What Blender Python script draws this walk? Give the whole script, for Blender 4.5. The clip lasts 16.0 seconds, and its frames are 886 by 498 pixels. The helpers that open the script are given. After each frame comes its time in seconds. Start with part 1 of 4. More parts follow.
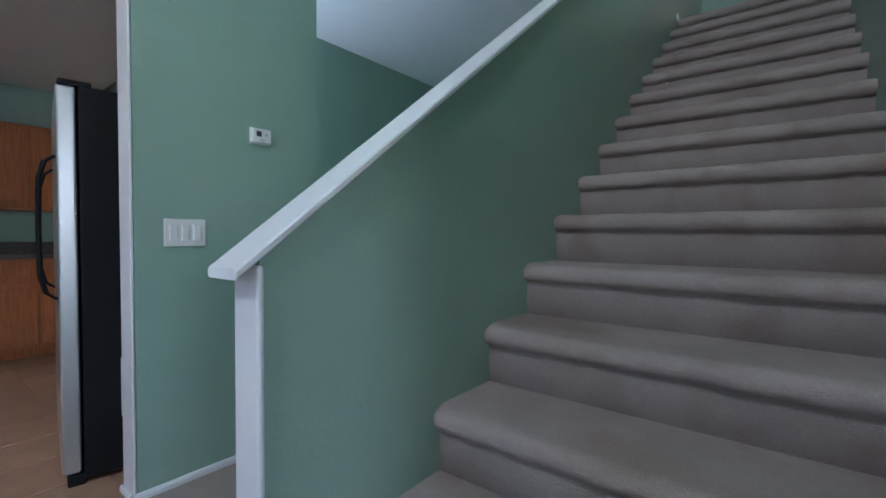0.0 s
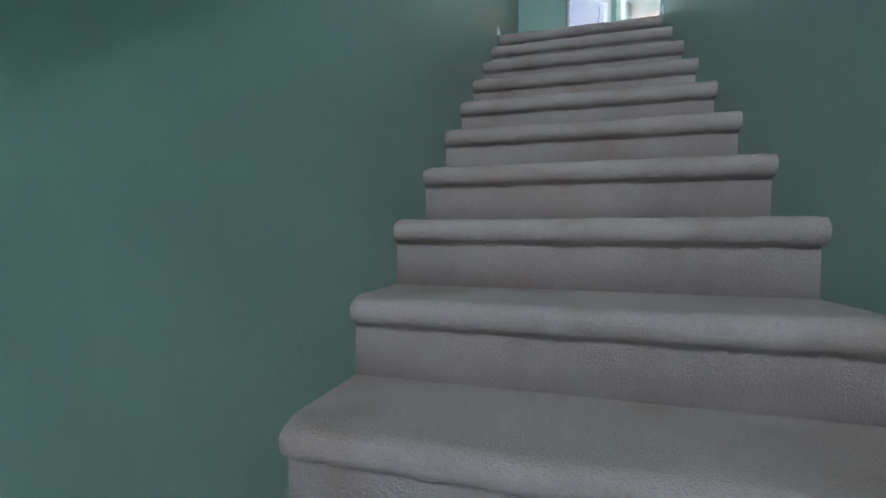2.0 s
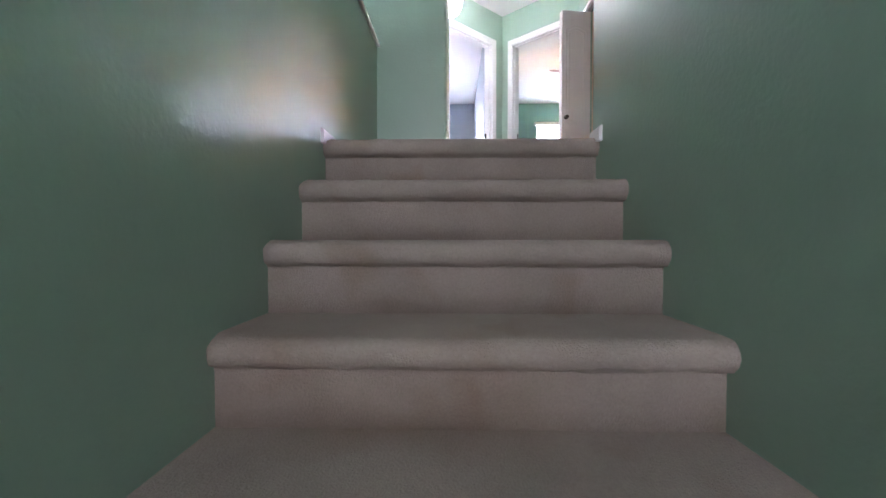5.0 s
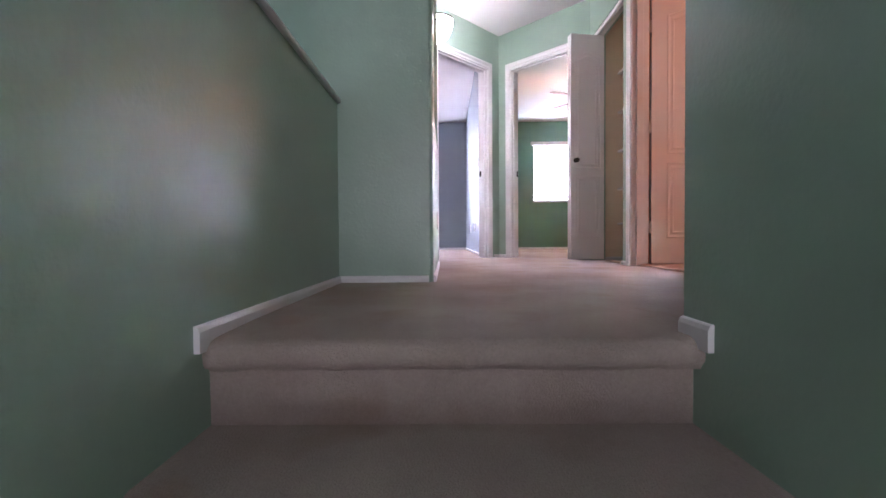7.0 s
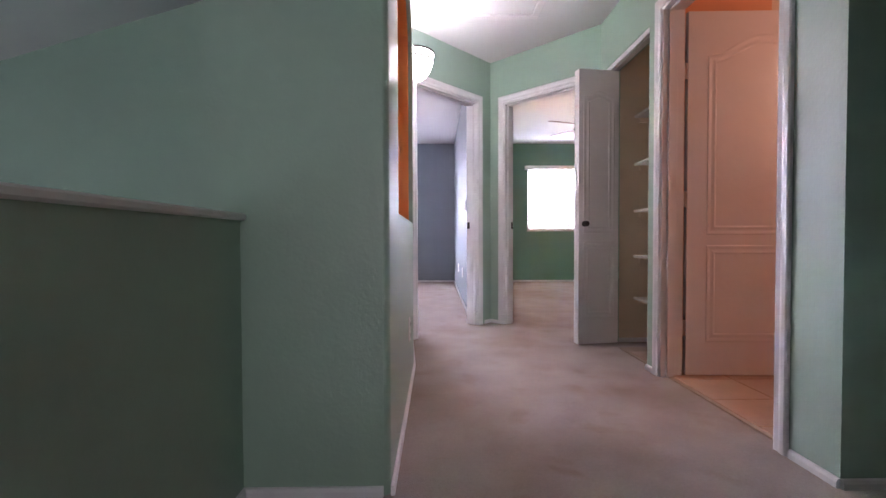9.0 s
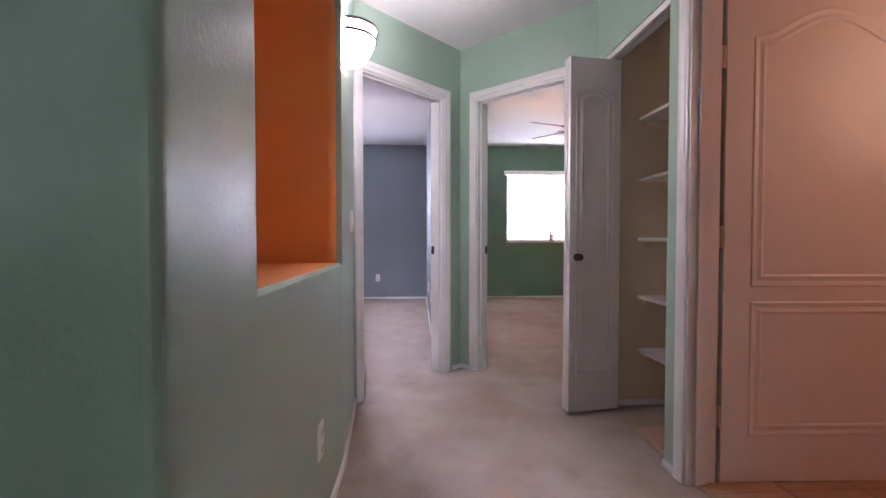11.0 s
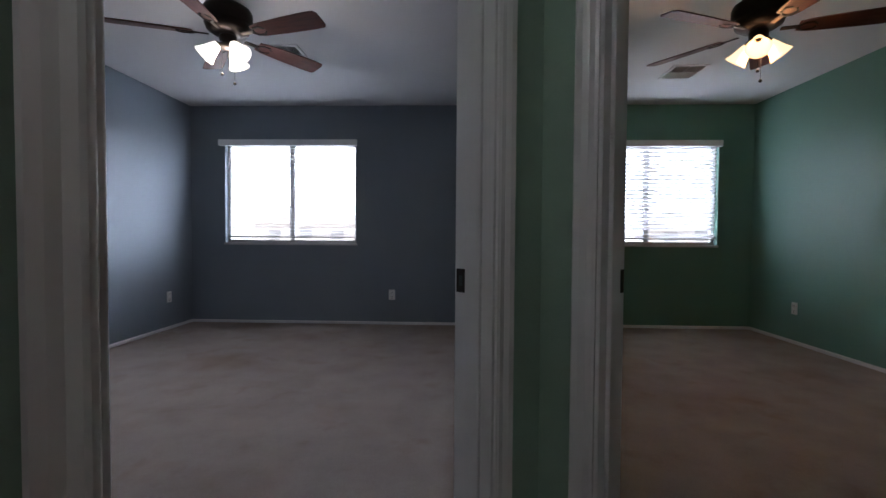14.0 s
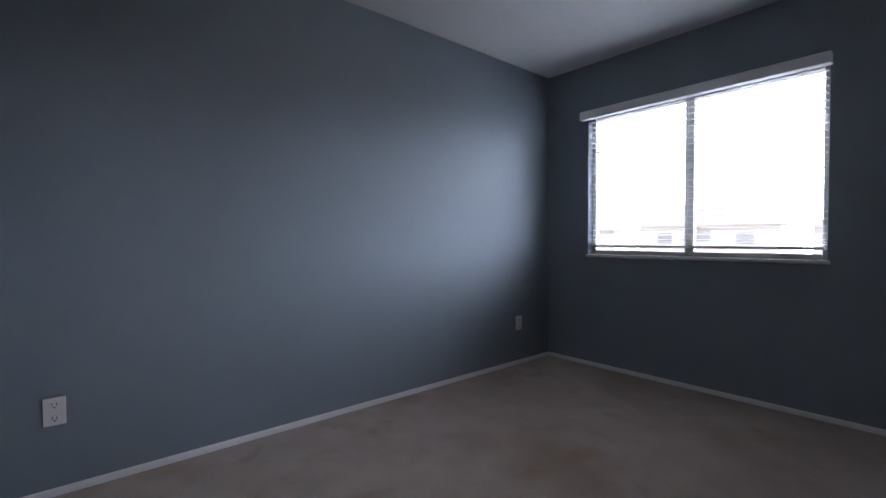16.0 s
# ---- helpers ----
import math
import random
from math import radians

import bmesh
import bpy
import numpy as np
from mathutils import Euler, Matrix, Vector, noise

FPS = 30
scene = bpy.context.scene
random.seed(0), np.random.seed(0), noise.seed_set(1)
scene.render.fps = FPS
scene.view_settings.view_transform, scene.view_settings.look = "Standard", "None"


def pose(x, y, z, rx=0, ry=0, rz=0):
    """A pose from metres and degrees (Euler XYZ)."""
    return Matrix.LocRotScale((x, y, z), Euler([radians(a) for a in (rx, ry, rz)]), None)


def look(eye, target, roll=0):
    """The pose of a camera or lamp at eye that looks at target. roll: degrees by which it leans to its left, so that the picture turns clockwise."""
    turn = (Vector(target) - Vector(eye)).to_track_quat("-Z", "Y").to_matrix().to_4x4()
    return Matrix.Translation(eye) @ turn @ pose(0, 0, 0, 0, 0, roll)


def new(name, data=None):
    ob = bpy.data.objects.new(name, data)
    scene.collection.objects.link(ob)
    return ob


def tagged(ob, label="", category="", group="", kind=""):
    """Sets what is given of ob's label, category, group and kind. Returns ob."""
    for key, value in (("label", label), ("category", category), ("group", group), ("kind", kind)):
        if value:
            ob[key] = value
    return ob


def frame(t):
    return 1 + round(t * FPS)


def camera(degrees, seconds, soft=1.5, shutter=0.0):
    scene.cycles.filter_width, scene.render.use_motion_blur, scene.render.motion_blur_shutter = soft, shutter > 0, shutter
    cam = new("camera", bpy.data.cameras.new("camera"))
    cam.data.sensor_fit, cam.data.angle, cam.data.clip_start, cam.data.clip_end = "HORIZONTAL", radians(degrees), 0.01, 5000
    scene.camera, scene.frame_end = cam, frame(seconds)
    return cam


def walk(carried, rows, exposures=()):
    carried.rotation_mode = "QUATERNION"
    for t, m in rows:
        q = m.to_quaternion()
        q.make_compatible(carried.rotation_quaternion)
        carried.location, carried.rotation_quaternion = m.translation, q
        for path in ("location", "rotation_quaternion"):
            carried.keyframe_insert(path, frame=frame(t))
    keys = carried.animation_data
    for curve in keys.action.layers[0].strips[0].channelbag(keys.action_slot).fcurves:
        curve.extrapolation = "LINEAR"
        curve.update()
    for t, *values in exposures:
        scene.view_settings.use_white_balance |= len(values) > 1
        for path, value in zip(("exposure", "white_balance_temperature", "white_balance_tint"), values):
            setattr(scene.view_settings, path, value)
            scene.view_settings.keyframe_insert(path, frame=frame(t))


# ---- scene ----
cam = camera(90.3, 16.0)
PATH = [
    (0, (0.783, -4.174, 0.885), (-0.454, -2.603, 0.823), 0.4),
    (0.5, (0.536, -3.911, 0.915), (-0.687, -2.329, 0.862), 0.3),
    (1, (0.524, -3.615, 0.992), (-0.573, -1.944, 0.944), 0.4),
    (1.5, (0.519, -3.307, 1.198), (-0.267, -1.469, 1.112), 1.1),
    (2, (0.493, -3.074, 1.312), (-0.066, -1.154, 1.26), 0.2),
    (2.5, (0.488, -2.84, 1.458), (0.151, -0.869, 1.418), 0.3),
    (3, (0.498, -2.61, 1.641), (0.263, -0.624, 1.597), 0.2),
    (3.5, (0.455, -2.369, 1.834), (0.29, -0.376, 1.785), 0.8),
    (4, (0.48, -2.12, 1.998), (0.385, -0.123, 1.955), 0.6),
    (4.5, (0.455, -1.879, 2.180), (0.385, 0.119, 2.132), 0.9),
    (5, (0.488, -1.663, 2.343), (0.437, 0.336, 2.298), 0.0),
    (7.5, (0.506, -0.716, 3.062), (0.504, 1.284, 3.017), -0.1),
    (8, (0.532, -0.526, 3.201), (0.54, 1.474, 3.163), 0.2),
    (8.5, (0.51, -0.326, 3.402), (0.524, 1.674, 3.354), 0.1),
    (9, (0.584, -0.144, 3.525), (0.614, 1.856, 3.478), -0.2),
    (9.5, (0.634, 0.006, 3.632), (0.696, 2.005, 3.586), 0.1),
    (10, (0.659, 0.196, 3.714), (0.738, 2.193, 3.667), 0.1),
    (12.5, (0.963, 1.543, 3.749), (1.112, 3.537, 3.689), 0.1),
    (13, (0.983, 1.963, 3.749), (1.128, 3.956, 3.688), 0.2),
    (13.5, (0.927, 2.381, 3.763), (1.018, 4.378, 3.698), 0.3),
    (14, (0.876, 2.84, 3.757), (0.806, 4.838, 3.699), 0.4),
    (14.5, (0.789, 3.313, 3.745), (0.41, 5.276, 3.697), 0.2),
    (15, (0.524, 3.699, 3.762), (-0.237, 5.548, 3.723), 0.3),
    (15.5, (0.352, 4.13, 3.776), (-0.835, 5.739, 3.746), 0.1),
    (16, (0.192, 4.567, 3.8), (-1.331, 5.861, 3.754), -0.2),
]
walk(cam, [(t, look(eye, aim, roll)) for t, eye, aim, roll in PATH],
     exposures=[(0, 2.7, 5050, 19), (1.0, 2.95, 4950, 17), (2.0, 3.35, 4900, 14), (3.5, 3.4, 5100, 16), (5.0, 3.35, 5650, 25), (7.5, 2.75, 5800, 36), (8.5, 2.45, 5900, 36), (10.2, 2.2, 5950, 35),
                (12.5, 1.8, 5900, 27), (13.0, 1.2, 5850, 19), (13.5, 0.4, 5850, 18), (14.0, -0.1, 5800, 17), (14.5, -0.38, 5800, 17), (16.0, -0.3, 5800, 17)])

# ---- light ----
world = bpy.data.worlds.new("sky")
scene.world = world
world.use_nodes = True
wn = world.node_tree
sky = wn.nodes.new("ShaderNodeTexSky")
sky.sky_type, sky.sun_disc = "NISHITA", False
sky.sun_elevation, sky.sun_rotation = radians(35), radians(132)
sky.dust_density = 2.0
wn.links.new(sky.outputs[0], wn.nodes["Background"].inputs[0])
wn.nodes["Background"].inputs[1].default_value = 0.15

sun = new("sun", bpy.data.lights.new("sun", "SUN"))
sun.data.energy, sun.data.angle, sun.data.color = 5.0, radians(0.6), (1.0, 0.95, 0.88)
sun.matrix_world = look((0, 0, 20), (-20.7, 19.0, 0))


def area(name, eye, aim, w, h, power, colour):
    lamp = new(name, bpy.data.lights.new(name, "AREA"))
    lamp.data.shape, lamp.data.size, lamp.data.size_y = "RECTANGLE", w, h
    lamp.data.energy, lamp.data.color = power, colour
    lamp.matrix_world = look(eye, aim)
    return lamp


def bulb(name, at, power, colour, radius=0.04):
    lamp = new(name, bpy.data.lights.new(name, "POINT"))
    lamp.data.energy, lamp.data.color, lamp.data.shadow_soft_size = power, colour, radius
    lamp.location = at
    return lamp


DAY = (0.90, 0.95, 0.97)
area("daylight_great_room", (-5.05, -1.43, 1.75), (-3.0, -1.0, 6.0), 0.9, 1.25, 8.5, DAY)
# Added lamp in an unseen entry opening, lighting the lower stairs.
area("unseen_daylight_entry", (0.1, -6.97, 1.3), (0.1, 0, 1.6), 0.75, 0.95, 1.2, DAY)
# Added fill, set to the right so it grazes the left stair wall.
area("fill_daylight_entry_high", (0.82, -6.97, 4.1), (-0.2, -1.0, 2.2), 0.42, 0.75, 12, (1.0, 0.96, 0.84))
# Added side fill from an unseen opening, for the steps and half wall.
area("fill_daylight_front_room", (4.68, -5.35, 1.45), (0, -3.4, 1.5), 0.85, 1.05, 2.5, DAY)
bulb("lamp_sconce", (0.52, 2.78, 4.73), 3.2, (1.0, 0.95, 0.90), 0.03)
bulb("lamp_blue_room", (-0.53, 5.5, 4.80), 7.5, (1.0, 0.88, 0.74), 0.05)
bulb("lamp_green_room", (2.61, 5.5, 4.82), 7, (1.0, 0.52, 0.22), 0.04)
bulb("lamp_bathroom", (3.3, 1.6, 4.55), 3.3, (1.0, 0.70, 0.45), 0.45)

# ---- materials ----


def shader(name, colour, rough=0.6, metal=0.0, grain=0.05, scale=30.0, bump=0.0, bump_scale=200.0, spec=0.5, wide=0.06, wide_scale=1.5):
    """Principled surface with variation at two scales and a fine relief, in world metres."""
    m = bpy.data.materials.new(name)
    m.use_nodes = True
    t = m.node_tree
    p = t.nodes["Principled BSDF"]
    p.inputs["Roughness"].default_value, p.inputs["Metallic"].default_value = rough, metal
    p.inputs["Specular IOR Level"].default_value = spec
    geo = t.nodes.new("ShaderNodeNewGeometry")

    def noisy(s, detail):
        n = t.nodes.new("ShaderNodeTexNoise")
        n.inputs["Scale"].default_value, n.inputs["Detail"].default_value = s, detail
        t.links.new(geo.outputs["Position"], n.inputs["Vector"])
        return n

    fine, broad = noisy(scale, 3), noisy(wide_scale, 4)
    add = t.nodes.new("ShaderNodeMath")
    add.operation = "MULTIPLY_ADD"
    t.links.new(fine.outputs["Fac"], add.inputs[0])
    add.inputs[1].default_value, add.inputs[2].default_value = 2 * grain, 1 - grain - wide
    add2 = t.nodes.new("ShaderNodeMath")
    add2.operation = "MULTIPLY_ADD"
    t.links.new(broad.outputs["Fac"], add2.inputs[0])
    add2.inputs[1].default_value = 2 * wide
    t.links.new(add.outputs[0], add2.inputs[2])
    mul = t.nodes.new("ShaderNodeVectorMath")
    mul.operation = "SCALE"
    mul.inputs[0].default_value = colour
    t.links.new(add2.outputs[0], mul.inputs["Scale"])
    t.links.new(mul.outputs[0], p.inputs["Base Color"])
    if bump:
        rel = noisy(bump_scale, 4)
        b = t.nodes.new("ShaderNodeBump")
        b.inputs["Strength"].default_value, b.inputs["Distance"].default_value = 1.0, bump
        t.links.new(rel.outputs["Fac"], b.inputs["Height"])
        t.links.new(b.outputs[0], p.inputs["Normal"])
    return m


def glowing(name, colour, strength, rough=0.3):
    m = bpy.data.materials.new(name)
    m.use_nodes = True
    p = m.node_tree.nodes["Principled BSDF"]
    p.inputs["Base Color"].default_value = (*colour, 1)
    p.inputs["Roughness"].default_value = rough
    p.inputs["Emission Color"].default_value = (*colour, 1)
    p.inputs["Emission Strength"].default_value = strength
    return m


def wooden(name, dark, light, rough=0.4, along="Z", scale=6.0):
    m = shader(name, light, rough)
    t = m.node_tree
    p = t.nodes["Principled BSDF"]
    tex = t.nodes.new("ShaderNodeTexCoord")
    mapping = t.nodes.new("ShaderNodeMapping")
    mapping.inputs["Scale"].default_value = {"X": (1, 12, 12), "Y": (12, 1, 12), "Z": (12, 12, 1)}[along]
    n = t.nodes.new("ShaderNodeTexNoise")
    n.inputs["Scale"].default_value, n.inputs["Detail"].default_value, n.inputs["Distortion"].default_value = scale, 5, 0.8
    ramp = t.nodes.new("ShaderNodeValToRGB")
    ramp.color_ramp.elements[0].position, ramp.color_ramp.elements[1].position = 0.3, 0.7
    ramp.color_ramp.elements[0].color, ramp.color_ramp.elements[1].color = (*dark, 1), (*light, 1)
    t.links.new(tex.outputs["Object"], mapping.inputs[0])
    t.links.new(mapping.outputs[0], n.inputs["Vector"])
    t.links.new(n.outputs["Fac"], ramp.inputs[0])
    t.links.new(ramp.outputs[0], p.inputs["Base Color"])
    return m


def carpeted(name, colour):
    """Cut pile with brushed patches and soil spots."""
    m = shader(name, colour, 0.95, grain=0.16, scale=150, bump=0.0045, bump_scale=230, spec=0.1, wide=0.22, wide_scale=4.5)
    t = m.node_tree
    p = t.nodes["Principled BSDF"]
    p.inputs["Sheen Weight"].default_value = 0.25
    p.inputs["Sheen Roughness"].default_value = 0.5
    p.inputs["Sheen Tint"].default_value = (*colour, 1)
    geo = t.nodes.new("ShaderNodeNewGeometry")
    n = t.nodes.new("ShaderNodeTexNoise")
    n.inputs["Scale"].default_value, n.inputs["Detail"].default_value = 5.0, 2
    n.inputs["Distortion"].default_value = 0.4
    t.links.new(geo.outputs["Position"], n.inputs["Vector"])
    broad = t.nodes.new("ShaderNodeTexNoise")
    broad.inputs["Scale"].default_value, broad.inputs["Detail"].default_value = 1.7, 2
    t.links.new(geo.outputs["Position"], broad.inputs["Vector"])
    base = p.inputs["Base Color"].links[0].from_socket
    for source, low, high, soil in ((n, 0.58, 0.80, (0.86, 0.79, 0.73)), (broad, 0.50, 0.72, (0.84, 0.77, 0.71))):
        r = t.nodes.new("ShaderNodeMapRange")
        r.inputs["From Min"].default_value, r.inputs["From Max"].default_value = low, high
        t.links.new(source.outputs["Fac"], r.inputs["Value"])
        dirty = t.nodes.new("ShaderNodeVectorMath")
        dirty.operation = "MULTIPLY"
        dirty.inputs[1].default_value = soil
        t.links.new(base, dirty.inputs[0])
        mix = t.nodes.new("ShaderNodeMix")
        mix.data_type = "VECTOR"
        t.links.new(r.outputs[0], mix.inputs[0])
        t.links.new(base, mix.inputs[4])
        t.links.new(dirty.outputs[0], mix.inputs[5])
        base = mix.outputs[1]
    t.links.new(base, p.inputs["Base Color"])
    return m


def random_tone(m, amount):
    """Varies a piece's tone from object to object."""
    t = m.node_tree
    p = t.nodes["Principled BSDF"]
    info = t.nodes.new("ShaderNodeObjectInfo")
    r = t.nodes.new("ShaderNodeMapRange")
    r.inputs["To Min"].default_value, r.inputs["To Max"].default_value = 1 - amount, 1 + amount
    t.links.new(info.outputs["Random"], r.inputs["Value"])
    s = t.nodes.new("ShaderNodeVectorMath")
    s.operation = "SCALE"
    t.links.new(p.inputs["Base Color"].links[0].from_socket, s.inputs[0])
    t.links.new(r.outputs[0], s.inputs["Scale"])
    t.links.new(s.outputs[0], p.inputs["Base Color"])
    return m


GREEN = shader("green_wall_paint", (0.30, 0.42, 0.335), 0.37, spec=0.6, bump=0.0011, bump_scale=75, grain=0.02, wide=0.03)
BLUE = shader("blue_grey_wall_paint", (0.205, 0.24, 0.275), 0.62, bump=0.0006, bump_scale=75, grain=0.02, wide=0.03)
DEEP = shader("deep_green_wall_paint", (0.14, 0.275, 0.222), 0.5, bump=0.0007, bump_scale=75, grain=0.02, wide=0.03)
ORANGE = shader("orange_wall_paint", (0.95, 0.42, 0.13), 0.5, bump=0.0007, bump_scale=75, grain=0.02, wide=0.03)
PEACH = shader("peach_wall_paint", (0.72, 0.36, 0.17), 0.5, bump=0.0007, bump_scale=75, grain=0.02, wide=0.03)
BEIGE = shader("beige_closet_paint", (0.74, 0.61, 0.45), 0.55, bump=0.0007, bump_scale=75, grain=0.02)
CEIL = shader("white_ceiling_paint", (0.72, 0.72, 0.72), 0.75, bump=0.001, bump_scale=60, grain=0.02, wide=0.02)
WHITE = shader("white_trim_paint", (0.74, 0.73, 0.73), 0.28, grain=0.015, bump=0.0006, bump_scale=40, wide=0.03)
SHELF = shader("white_shelf_laminate", (0.74, 0.71, 0.66), 0.4, grain=0.02)
CARPET = carpeted("taupe_cut_pile_carpet", (0.365, 0.305, 0.27))
PLASTIC = shader("white_plastic", (0.78, 0.77, 0.74), 0.3, grain=0.01)
SLOT = shader("dark_slot", (0.03, 0.03, 0.03), 0.6)
BRONZE = shader("oiled_bronze", (0.035, 0.026, 0.022), 0.38, metal=0.7, grain=0.1)
CHROME = shader("satin_nickel", (0.62, 0.60, 0.57), 0.28, metal=1.0, grain=0.04)
STEEL = shader("brushed_steel", (0.56, 0.57, 0.58), 0.32, metal=0.9, grain=0.04)
BLACK = shader("black_enamel", (0.008, 0.008, 0.009), 0.6, spec=0.15, grain=0.2, bump=0.0006, bump_scale=300)
OAK = wooden("honey_oak", (0.34, 0.115, 0.032), (0.50, 0.19, 0.06), 0.38)
ROSE = wooden("reddish_blade_wood", (0.07, 0.020, 0.013), (0.15, 0.045, 0.028), 0.45, "X")
STONE = shader("grey_granite", (0.13, 0.115, 0.105), 0.25, grain=0.5, scale=90)
TILE = random_tone(shader("tan_stone_tile", (0.44, 0.27, 0.17), 0.35, grain=0.12, scale=12, wide=0.18, wide_scale=5), 0.08)
GROUT = shader("tan_grout", (0.36, 0.27, 0.2), 0.8, grain=0.1)
VINYL = shader("white_blind_vinyl", (0.80, 0.80, 0.80), 0.4, grain=0.01)
FRAME = shader("white_window_vinyl", (0.50, 0.49, 0.48), 0.35, grain=0.01)
SHADE = glowing("lit_frosted_glass", (1.0, 0.90, 0.72), 2.6)
AMBER = glowing("lit_amber_glass", (1.0, 0.66, 0.32), 1.9)
BOWL = glowing("lit_white_glass", (1.0, 0.92, 0.84), 11.0)
# House colours are bleached: glare and distant haze are mixed into the base colour.
STUCCO = shader("haze_paled_stucco", (0.86, 0.84, 0.81), 0.9, bump=0.01, bump_scale=20)
ROOFING = shader("haze_paled_roof_tile", (0.82, 0.80, 0.78), 0.85, grain=0.2, scale=4)
PANE = shader("haze_paled_glass", (0.5, 0.52, 0.54), 0.2)
EARTH = shader("dry_gravel_ground", (0.34, 0.29, 0.23), 0.95, grain=0.2, scale=3)
HAZE = glowing("bright_hazy_sky", (0.86, 0.93, 1.0), 25.0)
GLASS = bpy.data.materials.new("clear_glass")
GLASS.use_nodes = True
gp = GLASS.node_tree.nodes["Principled BSDF"]
gp.inputs["Transmission Weight"].default_value, gp.inputs["Roughness"].default_value, gp.inputs["IOR"].default_value = 1.0, 0.0, 1.01

# ---- mesh helpers ----


def finish(bm, name, mats, smooth=False):
    bmesh.ops.recalc_face_normals(bm, faces=bm.faces)
    me = bpy.data.meshes.new(name)
    bm.to_mesh(me)
    bm.free()
    for m in mats if isinstance(mats, (list, tuple)) else [mats]:
        me.materials.append(m)
    if smooth:
        for f in me.polygons:
            f.use_smooth = True
    return me


def part(name, bm, mats, parent, label="", smooth=False):
    ob = new(name, finish(bm, name, mats, smooth))
    ob.parent = parent
    return tagged(ob, label) if label else ob


def thing(name, at, label, category, group="", kind="", turn=0.0):
    ob = new(name)
    ob.matrix_world = pose(*at, 0, 0, turn)
    bpy.context.view_layer.update()
    return tagged(ob, label, category, group, kind)


def structure(name, bm, mats, label, category, smooth=False):
    return tagged(new(name, finish(bm, name, mats, smooth)), label, category, kind="structure")


def box(bm, x0, x1, y0, y1, z0, z1, bevel=0.0, seg=2, index=0):
    made = bmesh.ops.create_cube(bm, size=1)["verts"]
    for v in made:
        v.co = Vector((x0 + (v.co.x + 0.5) * (x1 - x0), y0 + (v.co.y + 0.5) * (y1 - y0), z0 + (v.co.z + 0.5) * (z1 - z0)))
    for f in {f for v in made for f in v.link_faces}:
        f.material_index = index
    if bevel:
        edges = list({e for v in made for e in v.link_edges})
        bmesh.ops.bevel(bm, geom=edges, offset=bevel, segments=seg, affect="EDGES", profile=0.5)
    return bm


def cube(*args, **kw):
    return box(bmesh.new(), *args, **kw)


def lathe(profile, steps=28, start=0.0, stop=2 * math.pi, bm=None):
    """Turns (radius, z) round the z axis."""
    bm = bm or bmesh.new()
    whole = stop - start > 6.28
    rings = []
    for i in range(steps if whole else steps + 1):
        a = start + (stop - start) * i / steps
        rings.append([bm.verts.new((r * math.cos(a), r * math.sin(a), z)) for r, z in profile])
    n = len(rings)
    for i in range(n if whole else n - 1):
        a, b = rings[i], rings[(i + 1) % n]
        for j in range(len(profile) - 1):
            bm.faces.new((a[j], b[j], b[j + 1], a[j + 1]))
    bmesh.ops.remove_doubles(bm, verts=bm.verts, dist=1e-5)
    return bm


def extrude(points, a, b):
    """A prism: a closed outline of 3D points moved from offset a to offset b."""
    bm = bmesh.new()
    n = len(points)
    lo = [bm.verts.new(Vector(p) + Vector(a)) for p in points]
    hi = [bm.verts.new(Vector(p) + Vector(b)) for p in points]
    bm.faces.new(lo[::-1])
    bm.faces.new(hi)
    for i in range(n):
        bm.faces.new((lo[i], lo[(i + 1) % n], hi[(i + 1) % n], hi[i]))
    return bm


def wall_mesh(p0, p1, thick, z0, z1, holes=(), round_ends=()):
    """An upright wall from p0 to p1; its front lies on that line, its body to the left of it. holes: (s0, s1, z0, z1). Front slot 0, back slot 1."""
    p0, p1 = Vector(p0), Vector(p1)
    d = (p1 - p0).normalized()
    n = Vector((-d.y, d.x))
    length = (p1 - p0).length
    ss = sorted({0.0, length, *[h[0] for h in holes], *[h[1] for h in holes]})
    zs = sorted({z0, z1, *[h[2] for h in holes], *[h[3] for h in holes]})
    ss = [s for s in ss if 0 <= s <= length]
    zs = [z for z in zs if z0 <= z <= z1]
    bm = bmesh.new()

    def solid(i, j):
        if not (0 <= i < len(ss) - 1 and 0 <= j < len(zs) - 1):
            return False
        s, z = (ss[i] + ss[i + 1]) / 2, (zs[j] + zs[j + 1]) / 2
        return not any(h[0] < s < h[1] and h[2] < z < h[3] for h in holes)

    def face(points, index):
        vs = [bm.verts.new((*(p0 + d * s + n * w), z)) for s, w, z in points]
        bm.faces.new(vs).material_index = index

    for i in range(len(ss) - 1):
        for j in range(len(zs) - 1):
            if not solid(i, j):
                continue
            a, b, c, e = ss[i], ss[i + 1], zs[j], zs[j + 1]
            face([(a, 0, c), (b, 0, c), (b, 0, e), (a, 0, e)], 0)
            face([(b, thick, c), (a, thick, c), (a, thick, e), (b, thick, e)], 1)
            for (di, dj), line in (((-1, 0), ((a, c), (a, e))), ((1, 0), ((b, e), (b, c))), ((0, -1), ((b, c), (a, c))), ((0, 1), ((a, e), (b, e)))):
                if not solid(i + di, j + dj):
                    (s1, u1), (s2, u2) = line
                    face([(s1, 0, u1), (s1, thick, u1), (s2, thick, u2), (s2, 0, u2)], 0)
    bmesh.ops.remove_doubles(bm, verts=bm.verts, dist=1e-5)
    for s, w in round_ends:
        at = p0 + d * s + n * w
        es = [e for e in bm.edges if all((v.co.xy - at).length < 1e-4 for v in e.verts)]
        bmesh.ops.bevel(bm, geom=es, offset=0.02, segments=5, affect="EDGES", profile=0.5)
    return bm


